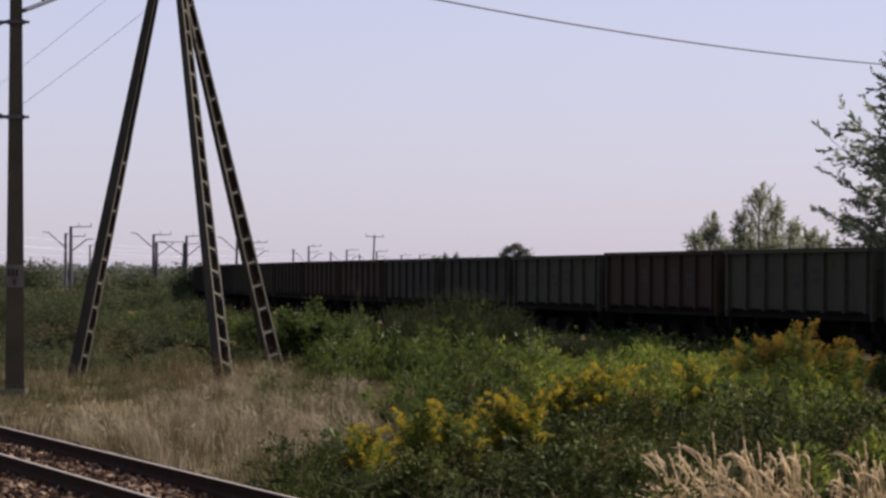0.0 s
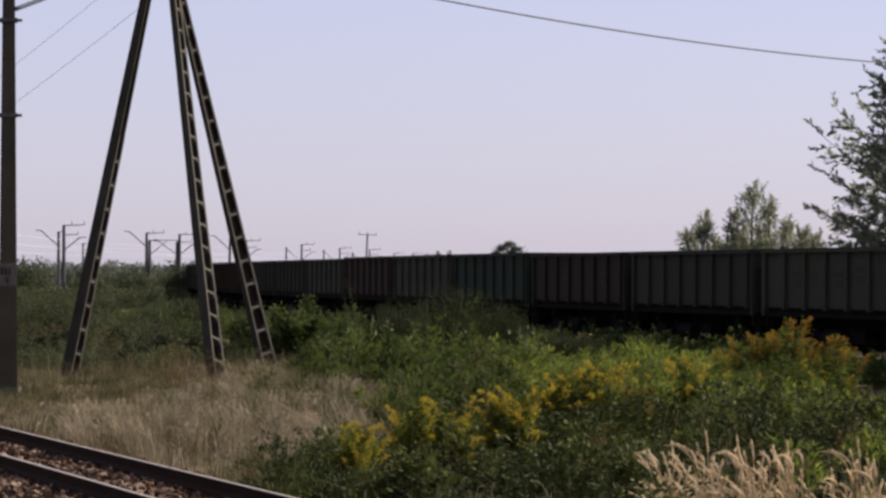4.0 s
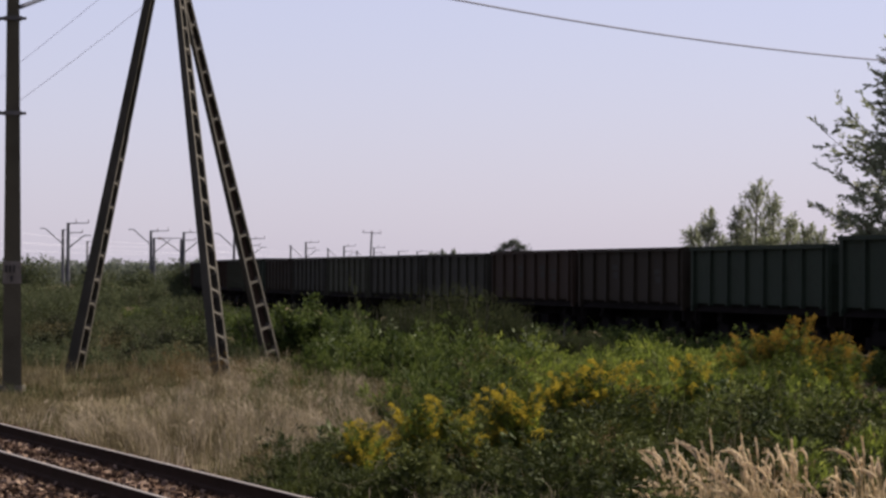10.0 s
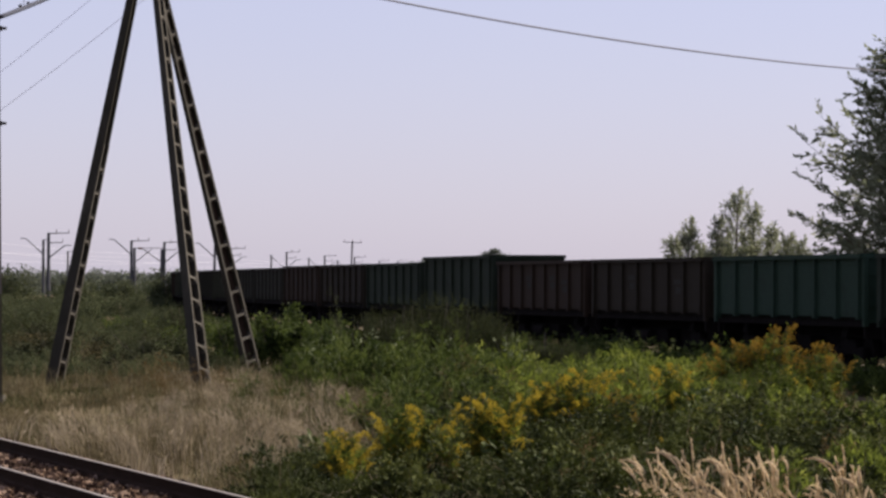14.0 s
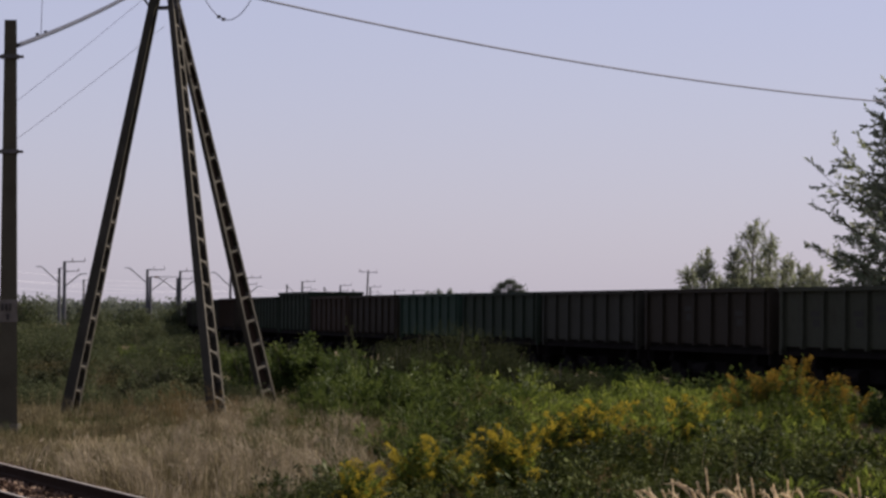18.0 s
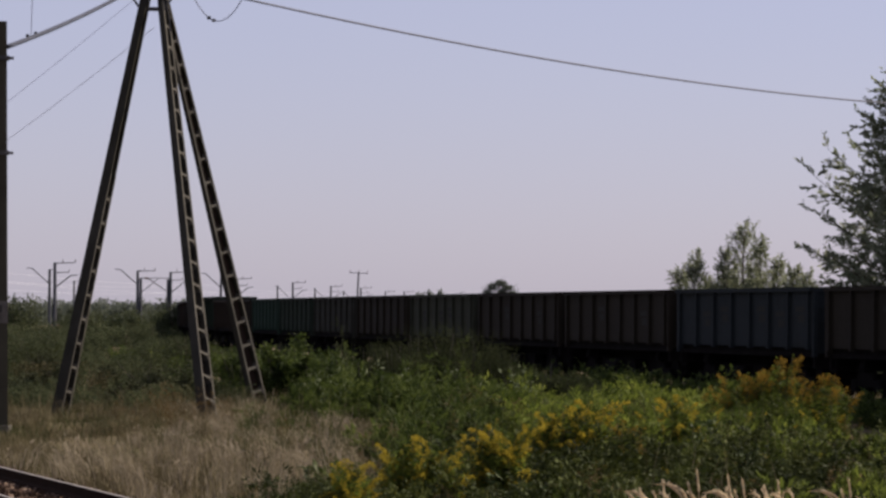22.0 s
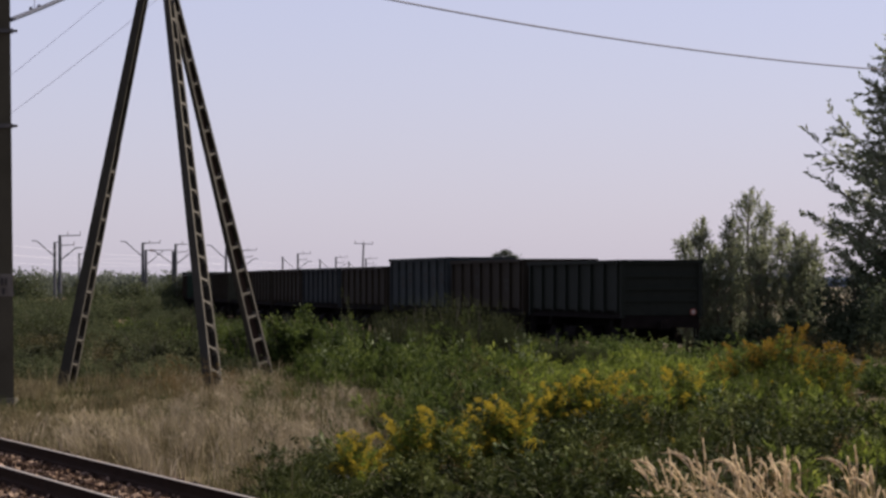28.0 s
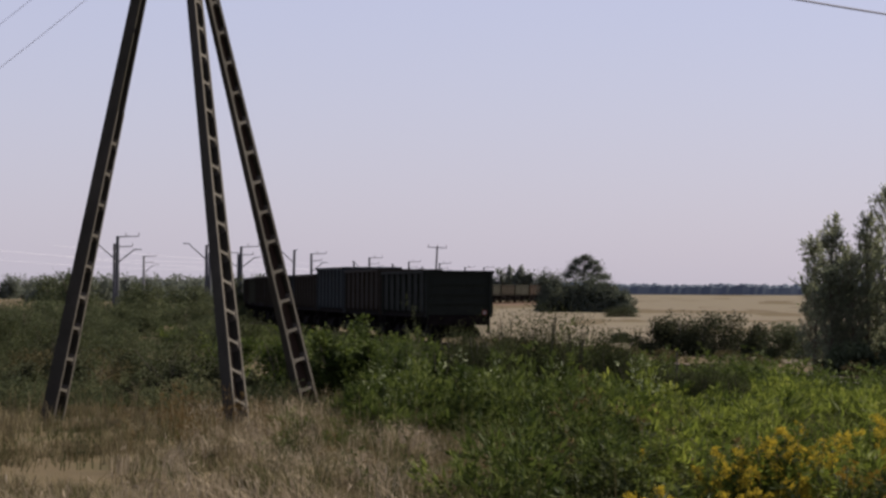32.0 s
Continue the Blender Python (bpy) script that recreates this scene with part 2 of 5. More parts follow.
# ---- mesh helpers ----
class Acc:
    """Collects quads: boxes, tubes, leaves and blades, and turns them into one mesh."""

    def __init__(self):
        self.v, self.f, self.n = [], [], 0

    def add(self, v, f):
        v, f = np.asarray(v, float).reshape(-1, 3), np.asarray(f, int).reshape(-1, 4)
        self.v.append(v)
        self.f.append(f + self.n)
        self.n += len(v)
        return self

    def box(self, c, s, turn=None, taper=1.0):
        x, y, z = (k / 2 for k in s)
        q = np.array([(-x, -y, -z), (x, -y, -z), (x, y, -z), (-x, y, -z), (-x * taper, -y * taper, z), (x * taper, -y * taper, z), (x * taper, y * taper, z), (-x * taper, y * taper, z)])
        if turn is not None:
            q = q @ np.array(turn.to_3x3()).T
        return self.add(q + np.array(c), [(0, 3, 2, 1), (4, 5, 6, 7), (0, 1, 5, 4), (1, 2, 6, 5), (2, 3, 7, 6), (3, 0, 4, 7)])

    def tube(self, pts, radii, sides=6):
        pts = [Vector(p) for p in pts]
        v, f = [], []
        pts = [pts[0]] + pts + [pts[-1]]
        radii = [0.001] + list(radii) + [0.001]
        for i, (p, r) in enumerate(zip(pts, radii)):
            d = pts[min(i + 1, len(pts) - 1)] - pts[max(i - 1, 0)]
            d = d.normalized() if d.length > 1e-6 else Vector((0, 0, 1))
            u = d.cross(Vector((0, 1, 0)) if abs(d.y) < 0.9 else Vector((1, 0, 0))).normalized()
            w = d.cross(u)
            for k in range(sides):
                a = 2 * math.pi * k / sides
                v.append(p + r * (math.cos(a) * u + math.sin(a) * w))
        for i in range(len(pts) - 1):
            for k in range(sides):
                j = (k + 1) % sides
                f.append((i * sides + k, i * sides + j, (i + 1) * sides + j, (i + 1) * sides + k))
        return self.add(v, f)

    def leaves(self, p, size, rng, wide=0.45, up=0.3, ways=None, face=None):
        """Folded diamond leaves at points p (n x 3), along ways, the blades turned towards face."""
        p = np.asarray(p, float)
        n = len(p)
        size = np.broadcast_to(np.asarray(size, float), (n,))[:, None]
        d = rng.normal(size=(n, 3))
        d[:, 2] = d[:, 2] * 0.6 + up
        if ways is not None:
            d = d * 0.5 + ways
        d /= np.linalg.norm(d, axis=1)[:, None]
        s = np.cross(d, rng.normal(size=(n, 3)) * (1.0 if face is None else 0.5) + (0 if face is None else face))
        s /= np.linalg.norm(s, axis=1)[:, None] + 1e-9
        k = np.cross(d, s)
        v = np.empty((n, 4, 3))
        v[:, 0] = p
        v[:, 1] = p + size * (0.45 * d + wide * 0.5 * s + 0.08 * k)
        v[:, 2] = p + size * d
        v[:, 3] = p + size * (0.45 * d - wide * 0.5 * s + 0.08 * k)
        return self.add(v, np.arange(4 * n).reshape(n, 4))

    def blades(self, p, h, width, rng, lean=0.35, droop=0.3, wind=None):
        """Grass blades of two quads each, leaning and drooping."""
        p = np.asarray(p, float)
        n = len(p)
        h = np.broadcast_to(np.asarray(h, float), (n,))[:, None]
        a = rng.uniform(0, 2 * math.pi, n)
        d = np.stack([np.cos(a), np.sin(a), np.zeros(n)], 1) * (lean * rng.random(n))[:, None]
        if wind is not None:
            d = d * 0.6 + wind
        b = rng.uniform(0, 2 * math.pi, n)
        s = np.stack([np.cos(b), np.sin(b), np.zeros(n)], 1) * (np.broadcast_to(width, (n,)) * 0.5)[:, None]
        z = np.array([0, 0, 1.0])
        mid = p + h * (0.6 * z + 0.5 * d)
        tip = p + h * ((1 - droop * rng.random((n, 1)) * 0.5) * z + (1 + droop) * d)
        v = np.stack([p - s, p + s, mid + 0.7 * s, mid - 0.7 * s, tip + 0.12 * s, tip - 0.12 * s], 1)
        i = 6 * np.arange(n)[:, None]
        return self.add(v, np.concatenate([i + [0, 1, 2, 3], i + [3, 2, 4, 5]]))

    def mesh(self, name, material, smooth=False):
        v, f = np.concatenate(self.v), np.concatenate(self.f)
        me = bpy.data.meshes.new(name)
        me.vertices.add(len(v))
        me.vertices.foreach_set("co", v.ravel())
        me.loops.add(f.size)
        me.loops.foreach_set("vertex_index", f.ravel().astype(np.int32))
        me.polygons.add(len(f))
        me.polygons.foreach_set("loop_start", np.arange(0, f.size, 4, dtype=np.int32))
        me.polygons.foreach_set("use_smooth", np.full(len(f), bool(smooth)))
        me.update(calc_edges=True)
        me.materials.append(material)
        return me


def part(name, acc, material, parent, label="", smooth=False):
    ob = new(name, acc if isinstance(acc, bpy.types.Mesh) else acc.mesh(name, M[material], smooth))
    ob.parent = parent
    if label:
        ob["label"] = label
    return ob


def thing(name, m, label, category, group="", kind=""):
    ob = new(name)
    ob.empty_display_size = 0.2
    ob.matrix_world = m
    return tagged(ob, label, category, group, kind)


def sheet(name, xs, ys, height, material, kind="structure", label="", category=""):
    """A grid whose rows may each have their own x range."""
    v = np.array([(x, y, height(x, y)) for y, row in zip(ys, xs) for x in row])
    w = len(xs[0])
    f = [(j * w + i, j * w + i + 1, (j + 1) * w + i + 1, (j + 1) * w + i) for j in range(len(ys) - 1) for i in range(w - 1)]
    ob = new(name, Acc().add(v, f).mesh(name, M[material], True))
    return tagged(ob, label, category, kind=kind)


# ---- plan: the bend of the goods line, and the straight track in front ----
R, X0, Y0, TH = 1304.7, 11.46, 104.24, -0.2391
CX, CY = X0 + R * math.cos(TH), Y0 - R * math.sin(TH)


def bend(s, off=0.0, z=0.0):
    """Point s metres along the bend, off to its right."""
    a = TH + s / R
    return Vector((X0 + R * (math.cos(TH) - math.cos(a)) + off * math.cos(a), Y0 + R * (math.sin(a) - math.sin(TH)) - off * math.sin(a), z))


def lateral(x, y):
    """Metres to the right of the bend."""
    return R - math.hypot(x - CX, y - CY)


TA, TD = Vector((-4.85, 47.9)), Vector((-0.302, 0.953))
TN = Vector((0.953, 0.302))


def near_track(s, off=0.0, z=0.0):
    p = TA + TD * s + TN * (off - 0.75)
    return Vector((p.x, p.y, z))


def near_off(x, y):
    return (Vector((x, y)) - TA).dot(TN) + 0.75


def gz(x, y):
    """Height of the ground."""
    h = -0.3 + 0.10 * noise.noise(Vector((x * 0.11, y * 0.09, 0))) + 0.05 * noise.noise(Vector((x * 0.5, y * 0.4, 3)))
    if abs(y) < 700 and abs(x) < 400:
        d = lateral(x, y)
        h -= 0.45 * math.exp(-((d + 9.0) / 4.5) ** 2) * min(1.0, max(0.0, (x - 7.5) / 3.0))
        k = max(0.0, 1 - abs(d) / 5.0)
        h = h * (1 - k) - 0.55 * k
        k = max(0.0, 1 - abs(near_off(x, y)) / 3.0)
        h = h * (1 - k) - 0.42 * k
    return h - 0.00075 * max(0.0, math.hypot(x, y) - 500)


def stretch(a, b, near_a, near_b, step, far):
    """Grid lines: even between near_a and near_b, wider and wider outside."""
    out = list(np.arange(near_a, near_b + 0.01, step))
    k = step
    while out[-1] < b:
        k *= far
        out.append(min(b, out[-1] + k))
    k = step
    while out[0] > a:
        k *= far
        out.insert(0, max(a, out[0] - k))
    return out


gx = stretch(-4900, 4900, -24, 34, 1.4, 1.25)
gy = stretch(-4900, 4900, 30, 150, 1.6, 1.2)
sheet("ground", [gx] * len(gy), gy, gz, "soil", label="dry weedy earth between the railway tracks", category="ground")
fy = stretch(96, 3600, 100, 240, 4, 1.12)


def field_left(y):
    if y < 520:
        b = math.asin(max(-1, min(1, (y - CY) / R)))
        return CX - R * math.cos(b) + 8.5
    return 4.0 + (y - 520) * 0.02


sheet("field", [[field_left(y) + k for k in (0, 2, 6, 14, 30, 60, 120, 300, 700, 1500)] for y in fy], fy, lambda x, y: gz(x, y) + 0.03, "stubble",
      label="pale harvested stubble field behind the railway", category="field")


# ---- tracks ----
def ribbon(name, line, ss, profile, material, smooth=False):
    v = np.array([line(s, o, z) for s in ss for o, z in profile])
    w = len(profile)
    f = [(j * w + i, j * w + i + 1, (j + 1) * w + i + 1, (j + 1) * w + i) for j in range(len(ss) - 1) for i in range(w - 1)]
    return Acc().add(v, f)


RAIL = [(-0.085, -0.24), (-0.075, -0.155), (-0.012, -0.135), (-0.012, -0.045), (-0.036, -0.035), (-0.036, -0.004)]
RAIL = RAIL + [(-o, z) for o, z in reversed(RAIL)]
HEAD = [(-0.034, -0.006), (-0.03, 0.0), (0.03, 0.0), (0.034, -0.006)]
BED = [(-3.2, -0.8), (-2.0, -0.3), (-1.35, -0.245), (0, -0.235), (1.35, -0.245), (2.0, -0.3), (3.2, -0.8)]


def track(name, line, s0, s1, step, label, sleepers):
    th = thing(name, Matrix.Identity(4), label, "railway track", kind="structure")
    ss = list(np.arange(s0, s1 + 0.1, step))
    part("ballast_bed", ribbon("bed", line, ss, BED, "ballast"), "ballast", th)
    for side in (-0.7525, 0.7525):
        r = part("rail", ribbon("rail", line, ss, [(side + o, z) for o, z in RAIL], "rail_steel"), "rail_steel", th, "rusty brown steel rail")
        part("rail_head", ribbon("head", line, ss, [(side + o, z) for o, z in HEAD], "rail_head"), "rail_head", r, "bright worn running surface")
    me = Acc().box((0, 0, 0), (2.5, 0.24, 0.16), taper=0.92).mesh("sleeper", M["sleeper"])
    for s in np.arange(sleepers[0], sleepers[1], 0.62):
        a, b = line(s), line(s + 0.1)
        ob = part("sleeper", me, "sleeper", th)
        ob.location = (a.x, a.y, -0.31)
        ob.rotation_euler = (0, 0, math.atan2(b.y - a.y, b.x - a.x) - math.pi / 2)
    return th


track("near_track", near_track, -60, 300, 6, "single railway track with rusty rails in brown ballast", (-14, 40))
track("goods_track", bend, -330, 640, 8, "curved railway track under the goods train", (-30, 60))

# loose ballast stones round the near rails
rng = np.random.default_rng(5)
n = 12000
ss, oo = rng.uniform(-14, 24, n), rng.uniform(-3.4, 1.6, n)
keep = np.minimum(abs(oo - 0.7525), abs(oo + 0.7525)) > 0.07
ss, oo = ss[keep], oo[keep]
n = len(ss)
base = np.array([near_track(s, o, -0.235 - 0.12 * max(0, abs(o) - 1.5)) for s, o in zip(ss, oo)])
cube = np.array([(-1, -1, -1), (1, -1, -1), (1, 1, -1), (-1, 1, -1), (-0.7, -0.7, 1), (0.7, -0.7, 1), (0.7, 0.7, 1), (-0.7, 0.7, 1)], float)
v = cube[None] * rng.uniform(0.022, 0.058, (n, 1, 3)) * rng.uniform(0.7, 1.3, (n, 8, 3))
a = rng.uniform(0, 6.28, n)
v = np.stack([v[..., 0] * np.cos(a)[:, None] - v[..., 1] * np.sin(a)[:, None], v[..., 0] * np.sin(a)[:, None] + v[..., 1] * np.cos(a)[:, None], v[..., 2] + 0.35 * v[..., 0] * rng.normal(size=(n, 1))], 2)
v += base[:, None] + np.array([0, 0, 0.012])
f = (8 * np.arange(n)[:, None, None] + np.array([(0, 3, 2, 1), (4, 5, 6, 7), (0, 1, 5, 4), (1, 2, 6, 5), (2, 3, 7, 6), (3, 0, 4, 7)])[None]).reshape(-1, 4)
tagged(new("ballast_stones", Acc().add(v.reshape(-1, 3), f).mesh("ballast_stones", M["stone"])), "loose brown and grey ballast stones", "gravel", kind="stuff")


# ---- goods wagons ----
def wagon(paint, tall, label):
    """Four-axle open wagon, x forwards, rail head at z 0."""
    th = thing("open_wagon", Matrix.Identity(4), label, "goods wagon", "wagons of the goods train")
    L, W, z0, z1 = 12.75, 2.9, 1.34, 3.20 + tall
    hi = z1 - z0
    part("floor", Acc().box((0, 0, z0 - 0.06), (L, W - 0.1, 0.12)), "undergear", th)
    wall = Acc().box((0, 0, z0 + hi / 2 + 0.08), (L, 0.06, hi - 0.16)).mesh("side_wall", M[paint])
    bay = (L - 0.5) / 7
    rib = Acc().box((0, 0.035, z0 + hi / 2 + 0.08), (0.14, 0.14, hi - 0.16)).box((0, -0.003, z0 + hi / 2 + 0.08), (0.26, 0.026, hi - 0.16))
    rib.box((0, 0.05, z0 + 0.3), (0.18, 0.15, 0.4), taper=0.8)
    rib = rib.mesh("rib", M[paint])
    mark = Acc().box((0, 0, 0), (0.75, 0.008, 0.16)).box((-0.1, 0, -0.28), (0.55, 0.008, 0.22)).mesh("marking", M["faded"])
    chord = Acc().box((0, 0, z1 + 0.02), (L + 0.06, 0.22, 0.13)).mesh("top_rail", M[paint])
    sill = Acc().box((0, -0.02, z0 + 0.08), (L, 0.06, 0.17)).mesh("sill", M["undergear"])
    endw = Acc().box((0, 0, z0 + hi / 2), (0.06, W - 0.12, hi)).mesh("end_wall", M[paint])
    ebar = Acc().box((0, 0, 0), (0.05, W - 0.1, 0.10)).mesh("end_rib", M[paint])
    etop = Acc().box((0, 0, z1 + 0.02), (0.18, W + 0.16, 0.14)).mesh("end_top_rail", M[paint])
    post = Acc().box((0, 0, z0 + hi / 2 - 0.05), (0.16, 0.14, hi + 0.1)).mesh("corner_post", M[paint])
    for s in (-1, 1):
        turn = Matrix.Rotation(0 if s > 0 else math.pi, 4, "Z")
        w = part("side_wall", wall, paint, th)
        w.matrix_basis = Matrix.Translation((0, s * (W / 2 - 0.03), 0)) @ turn
        for i in range(8):
            r = part("rib", rib, paint, th)
            r.matrix_basis = Matrix.Translation((-L / 2 + 0.25 + i * bay, s * W / 2, 0)) @ turn
        for i in {"red_brown": (1, 2, 4), "grey_green": (2, 3, 5), "dark_brown": (1, 4), "grey": (3,), "blue_grey": (0, 1, 2, 4, 5), "pale_blue": (0, 1, 2, 4, 5)}.get(paint, ()):
            k = part("marking", mark, paint, th, "faded pale stencilled marking")
            k.matrix_basis = Matrix.Translation((-L / 2 + 0.25 + (i + 0.5) * bay, s * (W / 2 + 0.003), z0 + hi * (0.62 if i % 2 else 0.7))) @ turn
        part("top_rail", chord, paint, th).location = (0, s * (W / 2 + 0.02), 0)
        part("sill", sill, paint, th).location = (0, s * (W / 2 - 0.16), 0)
        e = part("end_wall", endw, paint, th)
        e.location = (s * (L / 2 + 0.0), 0, 0)
        for z in (0.28, 0.5, 0.74):
            part("end_rib", ebar, paint, e).location = (s * 0.06, 0, z0 + hi * z)
        part("end_top_rail", etop, paint, e).location = (s * 0.02, 0, 0)
        for k in (-1, 1):
            part("corner_post", post, paint, e).location = (s * 0.06, k * (W / 2 - 0.03), 0)
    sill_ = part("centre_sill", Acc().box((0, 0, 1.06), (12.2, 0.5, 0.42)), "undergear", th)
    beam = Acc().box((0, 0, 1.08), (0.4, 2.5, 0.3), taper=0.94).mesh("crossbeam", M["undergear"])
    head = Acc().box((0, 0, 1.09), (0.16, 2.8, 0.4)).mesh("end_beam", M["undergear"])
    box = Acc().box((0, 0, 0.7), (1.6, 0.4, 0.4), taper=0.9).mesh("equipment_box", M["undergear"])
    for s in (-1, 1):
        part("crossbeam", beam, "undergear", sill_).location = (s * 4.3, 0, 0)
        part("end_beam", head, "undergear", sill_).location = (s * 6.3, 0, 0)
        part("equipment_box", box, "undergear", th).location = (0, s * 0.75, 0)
    # brake gear, made wide and near-black to stand for shade under the wagon
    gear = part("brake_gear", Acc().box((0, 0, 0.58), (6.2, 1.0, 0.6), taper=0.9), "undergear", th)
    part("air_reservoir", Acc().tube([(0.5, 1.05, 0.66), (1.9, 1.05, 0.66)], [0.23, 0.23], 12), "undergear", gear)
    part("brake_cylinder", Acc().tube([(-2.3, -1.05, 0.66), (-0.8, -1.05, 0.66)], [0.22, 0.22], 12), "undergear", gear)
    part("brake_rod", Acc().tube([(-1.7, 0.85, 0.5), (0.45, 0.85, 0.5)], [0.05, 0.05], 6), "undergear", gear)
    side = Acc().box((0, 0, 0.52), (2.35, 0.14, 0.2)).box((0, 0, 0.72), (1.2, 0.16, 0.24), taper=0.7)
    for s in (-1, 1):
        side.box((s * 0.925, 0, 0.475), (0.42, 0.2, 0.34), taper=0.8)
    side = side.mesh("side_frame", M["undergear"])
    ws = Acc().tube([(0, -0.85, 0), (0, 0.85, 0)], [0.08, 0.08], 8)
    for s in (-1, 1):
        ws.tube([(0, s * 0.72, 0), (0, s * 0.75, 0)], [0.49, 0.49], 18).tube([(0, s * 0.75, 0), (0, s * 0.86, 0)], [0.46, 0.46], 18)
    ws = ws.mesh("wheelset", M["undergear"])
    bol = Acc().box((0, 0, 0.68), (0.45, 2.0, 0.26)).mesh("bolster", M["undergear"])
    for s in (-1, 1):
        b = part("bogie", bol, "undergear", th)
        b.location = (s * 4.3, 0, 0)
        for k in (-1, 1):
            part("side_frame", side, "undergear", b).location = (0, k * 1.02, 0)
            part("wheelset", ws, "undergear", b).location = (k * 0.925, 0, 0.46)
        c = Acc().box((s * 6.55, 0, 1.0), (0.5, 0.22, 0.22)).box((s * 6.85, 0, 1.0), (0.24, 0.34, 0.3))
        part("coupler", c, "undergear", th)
    for s in (-1, 1):
        step = Acc()
        for z in (0.55, 0.85):
            step.box((s * 6.0, s * 1.4, z), (0.4, 0.05, 0.04))
        for k in (-0.19, 0.19):
            step.box((s * 6.0 + k, s * 1.4, 0.85), (0.04, 0.06, 0.65))
        part("footstep", step, "undergear", th)
    return th


COLOUR = {"black_green": "blackish green", "grey_green": "faded grey-green", "red_brown": "dull red-brown", "green": "dark green", "teal": "blue-green", "blue_grey": "grey-blue", "pale_blue": "pale grey-blue", "dark_brown": "dark brown", "grey": "dirty grey"}
ORDER = ["grey", "dark_brown", "grey_green", "grey", "blue_grey", "red_brown", "grey", "dark_brown", "grey", "grey_green", "grey", "dark_brown", "red_brown", "red_brown", "grey", "grey", "grey_green",
         "red_brown", "grey_green", "green", "dark_brown", "grey", "grey_green", "grey", "grey", "red_brown", "dark_brown", "green", "green", "red_brown",
         "dark_brown", "teal", "green", "grey", "dark_brown", "grey_green", "dark_brown", "dark_brown", "blue_grey", "dark_brown", "pale_blue", "dark_brown", "black_green"]
PITCH, SPEED = 13.95, 12.71
protos, train = {}, []
for i, paint in enumerate(ORDER):
    idx = i - 28
    tall = {0: 0.28, 12: 0.32, 13: 0.14}.get(idx, 0.06 if idx in (-11, -10, -9, -3, -2, -1) else 0.0)
    key = (paint, tall)
    if key not in protos:
        protos[key] = wagon(paint, tall, COLOUR[paint] + (" high-sided" if tall > 0.2 else "") + " open steel goods wagon with ribbed sides")
        w = protos[key]
    else:
        w = copy_thing(protos[key], Matrix.Identity(4))
    train.append((w, 20.47 - 12 * SPEED - idx * PITCH - PITCH / 2))
last = train[-1][0]
last["label"] = "blackish green open goods wagon at the train's end with tail disc"
disc = part("tail_disc", Acc().tube([(-6.56, -1.12, 1.45), (-6.6, -1.12, 1.45)], [0.11, 0.11], 16), "disc_red", last, "red and white tail disc")
part("disc_centre", Acc().tube([(-6.605, -1.12, 1.45), (-6.615, -1.12, 1.45)], [0.07, 0.07], 12), "disc_white", disc)


# ---- line structures ----
def ladder_leg(parent, foot, top, face, rungs, deep):
    """Perforated concrete pole: two flanges joined by rungs, solid near the top, its open face turned to 'face' degrees."""
    foot, top = Vector(foot), Vector(top)
    d = (top - foot).normalized()
    fx = Vector((math.cos(radians(face)), math.sin(radians(face)), 0))
    fx = (fx - d * fx.dot(d)).normalized()
    side = d.cross(fx)
    turn = Matrix((side, fx, d)).transposed()
    long = (top - foot).length
    body, edge, back = Acc(), Acc(), Acc()

    def seg(acc, u, v, c, s0, s1):
        a, b = foot + d * u + c(u), foot + d * v + c(v)
        q = []
        for p, (x, y) in ((a, s0), (b, s1)):
            q += [p - side * x - fx * y, p + side * x - fx * y, p + side * x + fx * y, p - side * x + fx * y]
        acc.add([tuple(k) for k in q], [(0, 3, 2, 1), (4, 5, 6, 7), (0, 1, 5, 4), (1, 2, 6, 5), (2, 3, 7, 6), (3, 0, 4, 7)])

    w = lambda u: 0.25 - 0.13 * u / long        # half width across the ladder
    t = lambda u: deep - 0.045 * u / long       # half depth
    mid = lambda q: Vector((0, 0, 0))
    high = min(long, rungs + 0.4)
    for k in (-1, 1):
        seg(body, -0.4, long, lambda u: side * k * (w(u) - 0.026), (0.026, t(-0.4)), (0.026, t(long)))
        # thin added strip that carries the sunlit tone of the flange edge
        seg(edge, -0.2, high, lambda u: side * k * (w(u) - 0.025) + fx * (t(u) + 0.006), (0.0255, 0.006), (0.0255, 0.006))
    seg(back, 0.0, long - 0.3, lambda q: fx * -0.07, (w(0) - 0.052, 0.02), (w(long) - 0.052, 0.02))
    u = 0.0
    while u < min(long - 0.5, rungs):
        seg(edge, u, u + 0.06, mid, (w(u) - 0.051, t(u) * 0.93), (w(u) - 0.051, t(u) * 0.93))
        for k in (-1, 1):
            inner = lambda q: side * k * (w(u) - 0.055)
            seg(edge, u + 0.06, u + 0.15, inner, (0.05, t(u) * 0.92), (0.004, t(u) * 0.92))
            seg(edge, u - 0.09, u, inner, (0.004, t(u) * 0.92), (0.05, t(u) * 0.92))
        u += 0.655
    seg(body, long - 0.5, long, mid, (w(long) - 0.06, t(long) * 0.9), (w(long) - 0.06, t(long) * 0.9))
    # sides and web are coloured as in shade, front strips as in sun
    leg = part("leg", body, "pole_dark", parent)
    part("ladder_edge", edge, "concrete", leg, "front edges and rungs in a pale sunlit tone")
    part("web", back, "pole_brown", leg, "recessed web in a dark brown shade tone")
    return leg


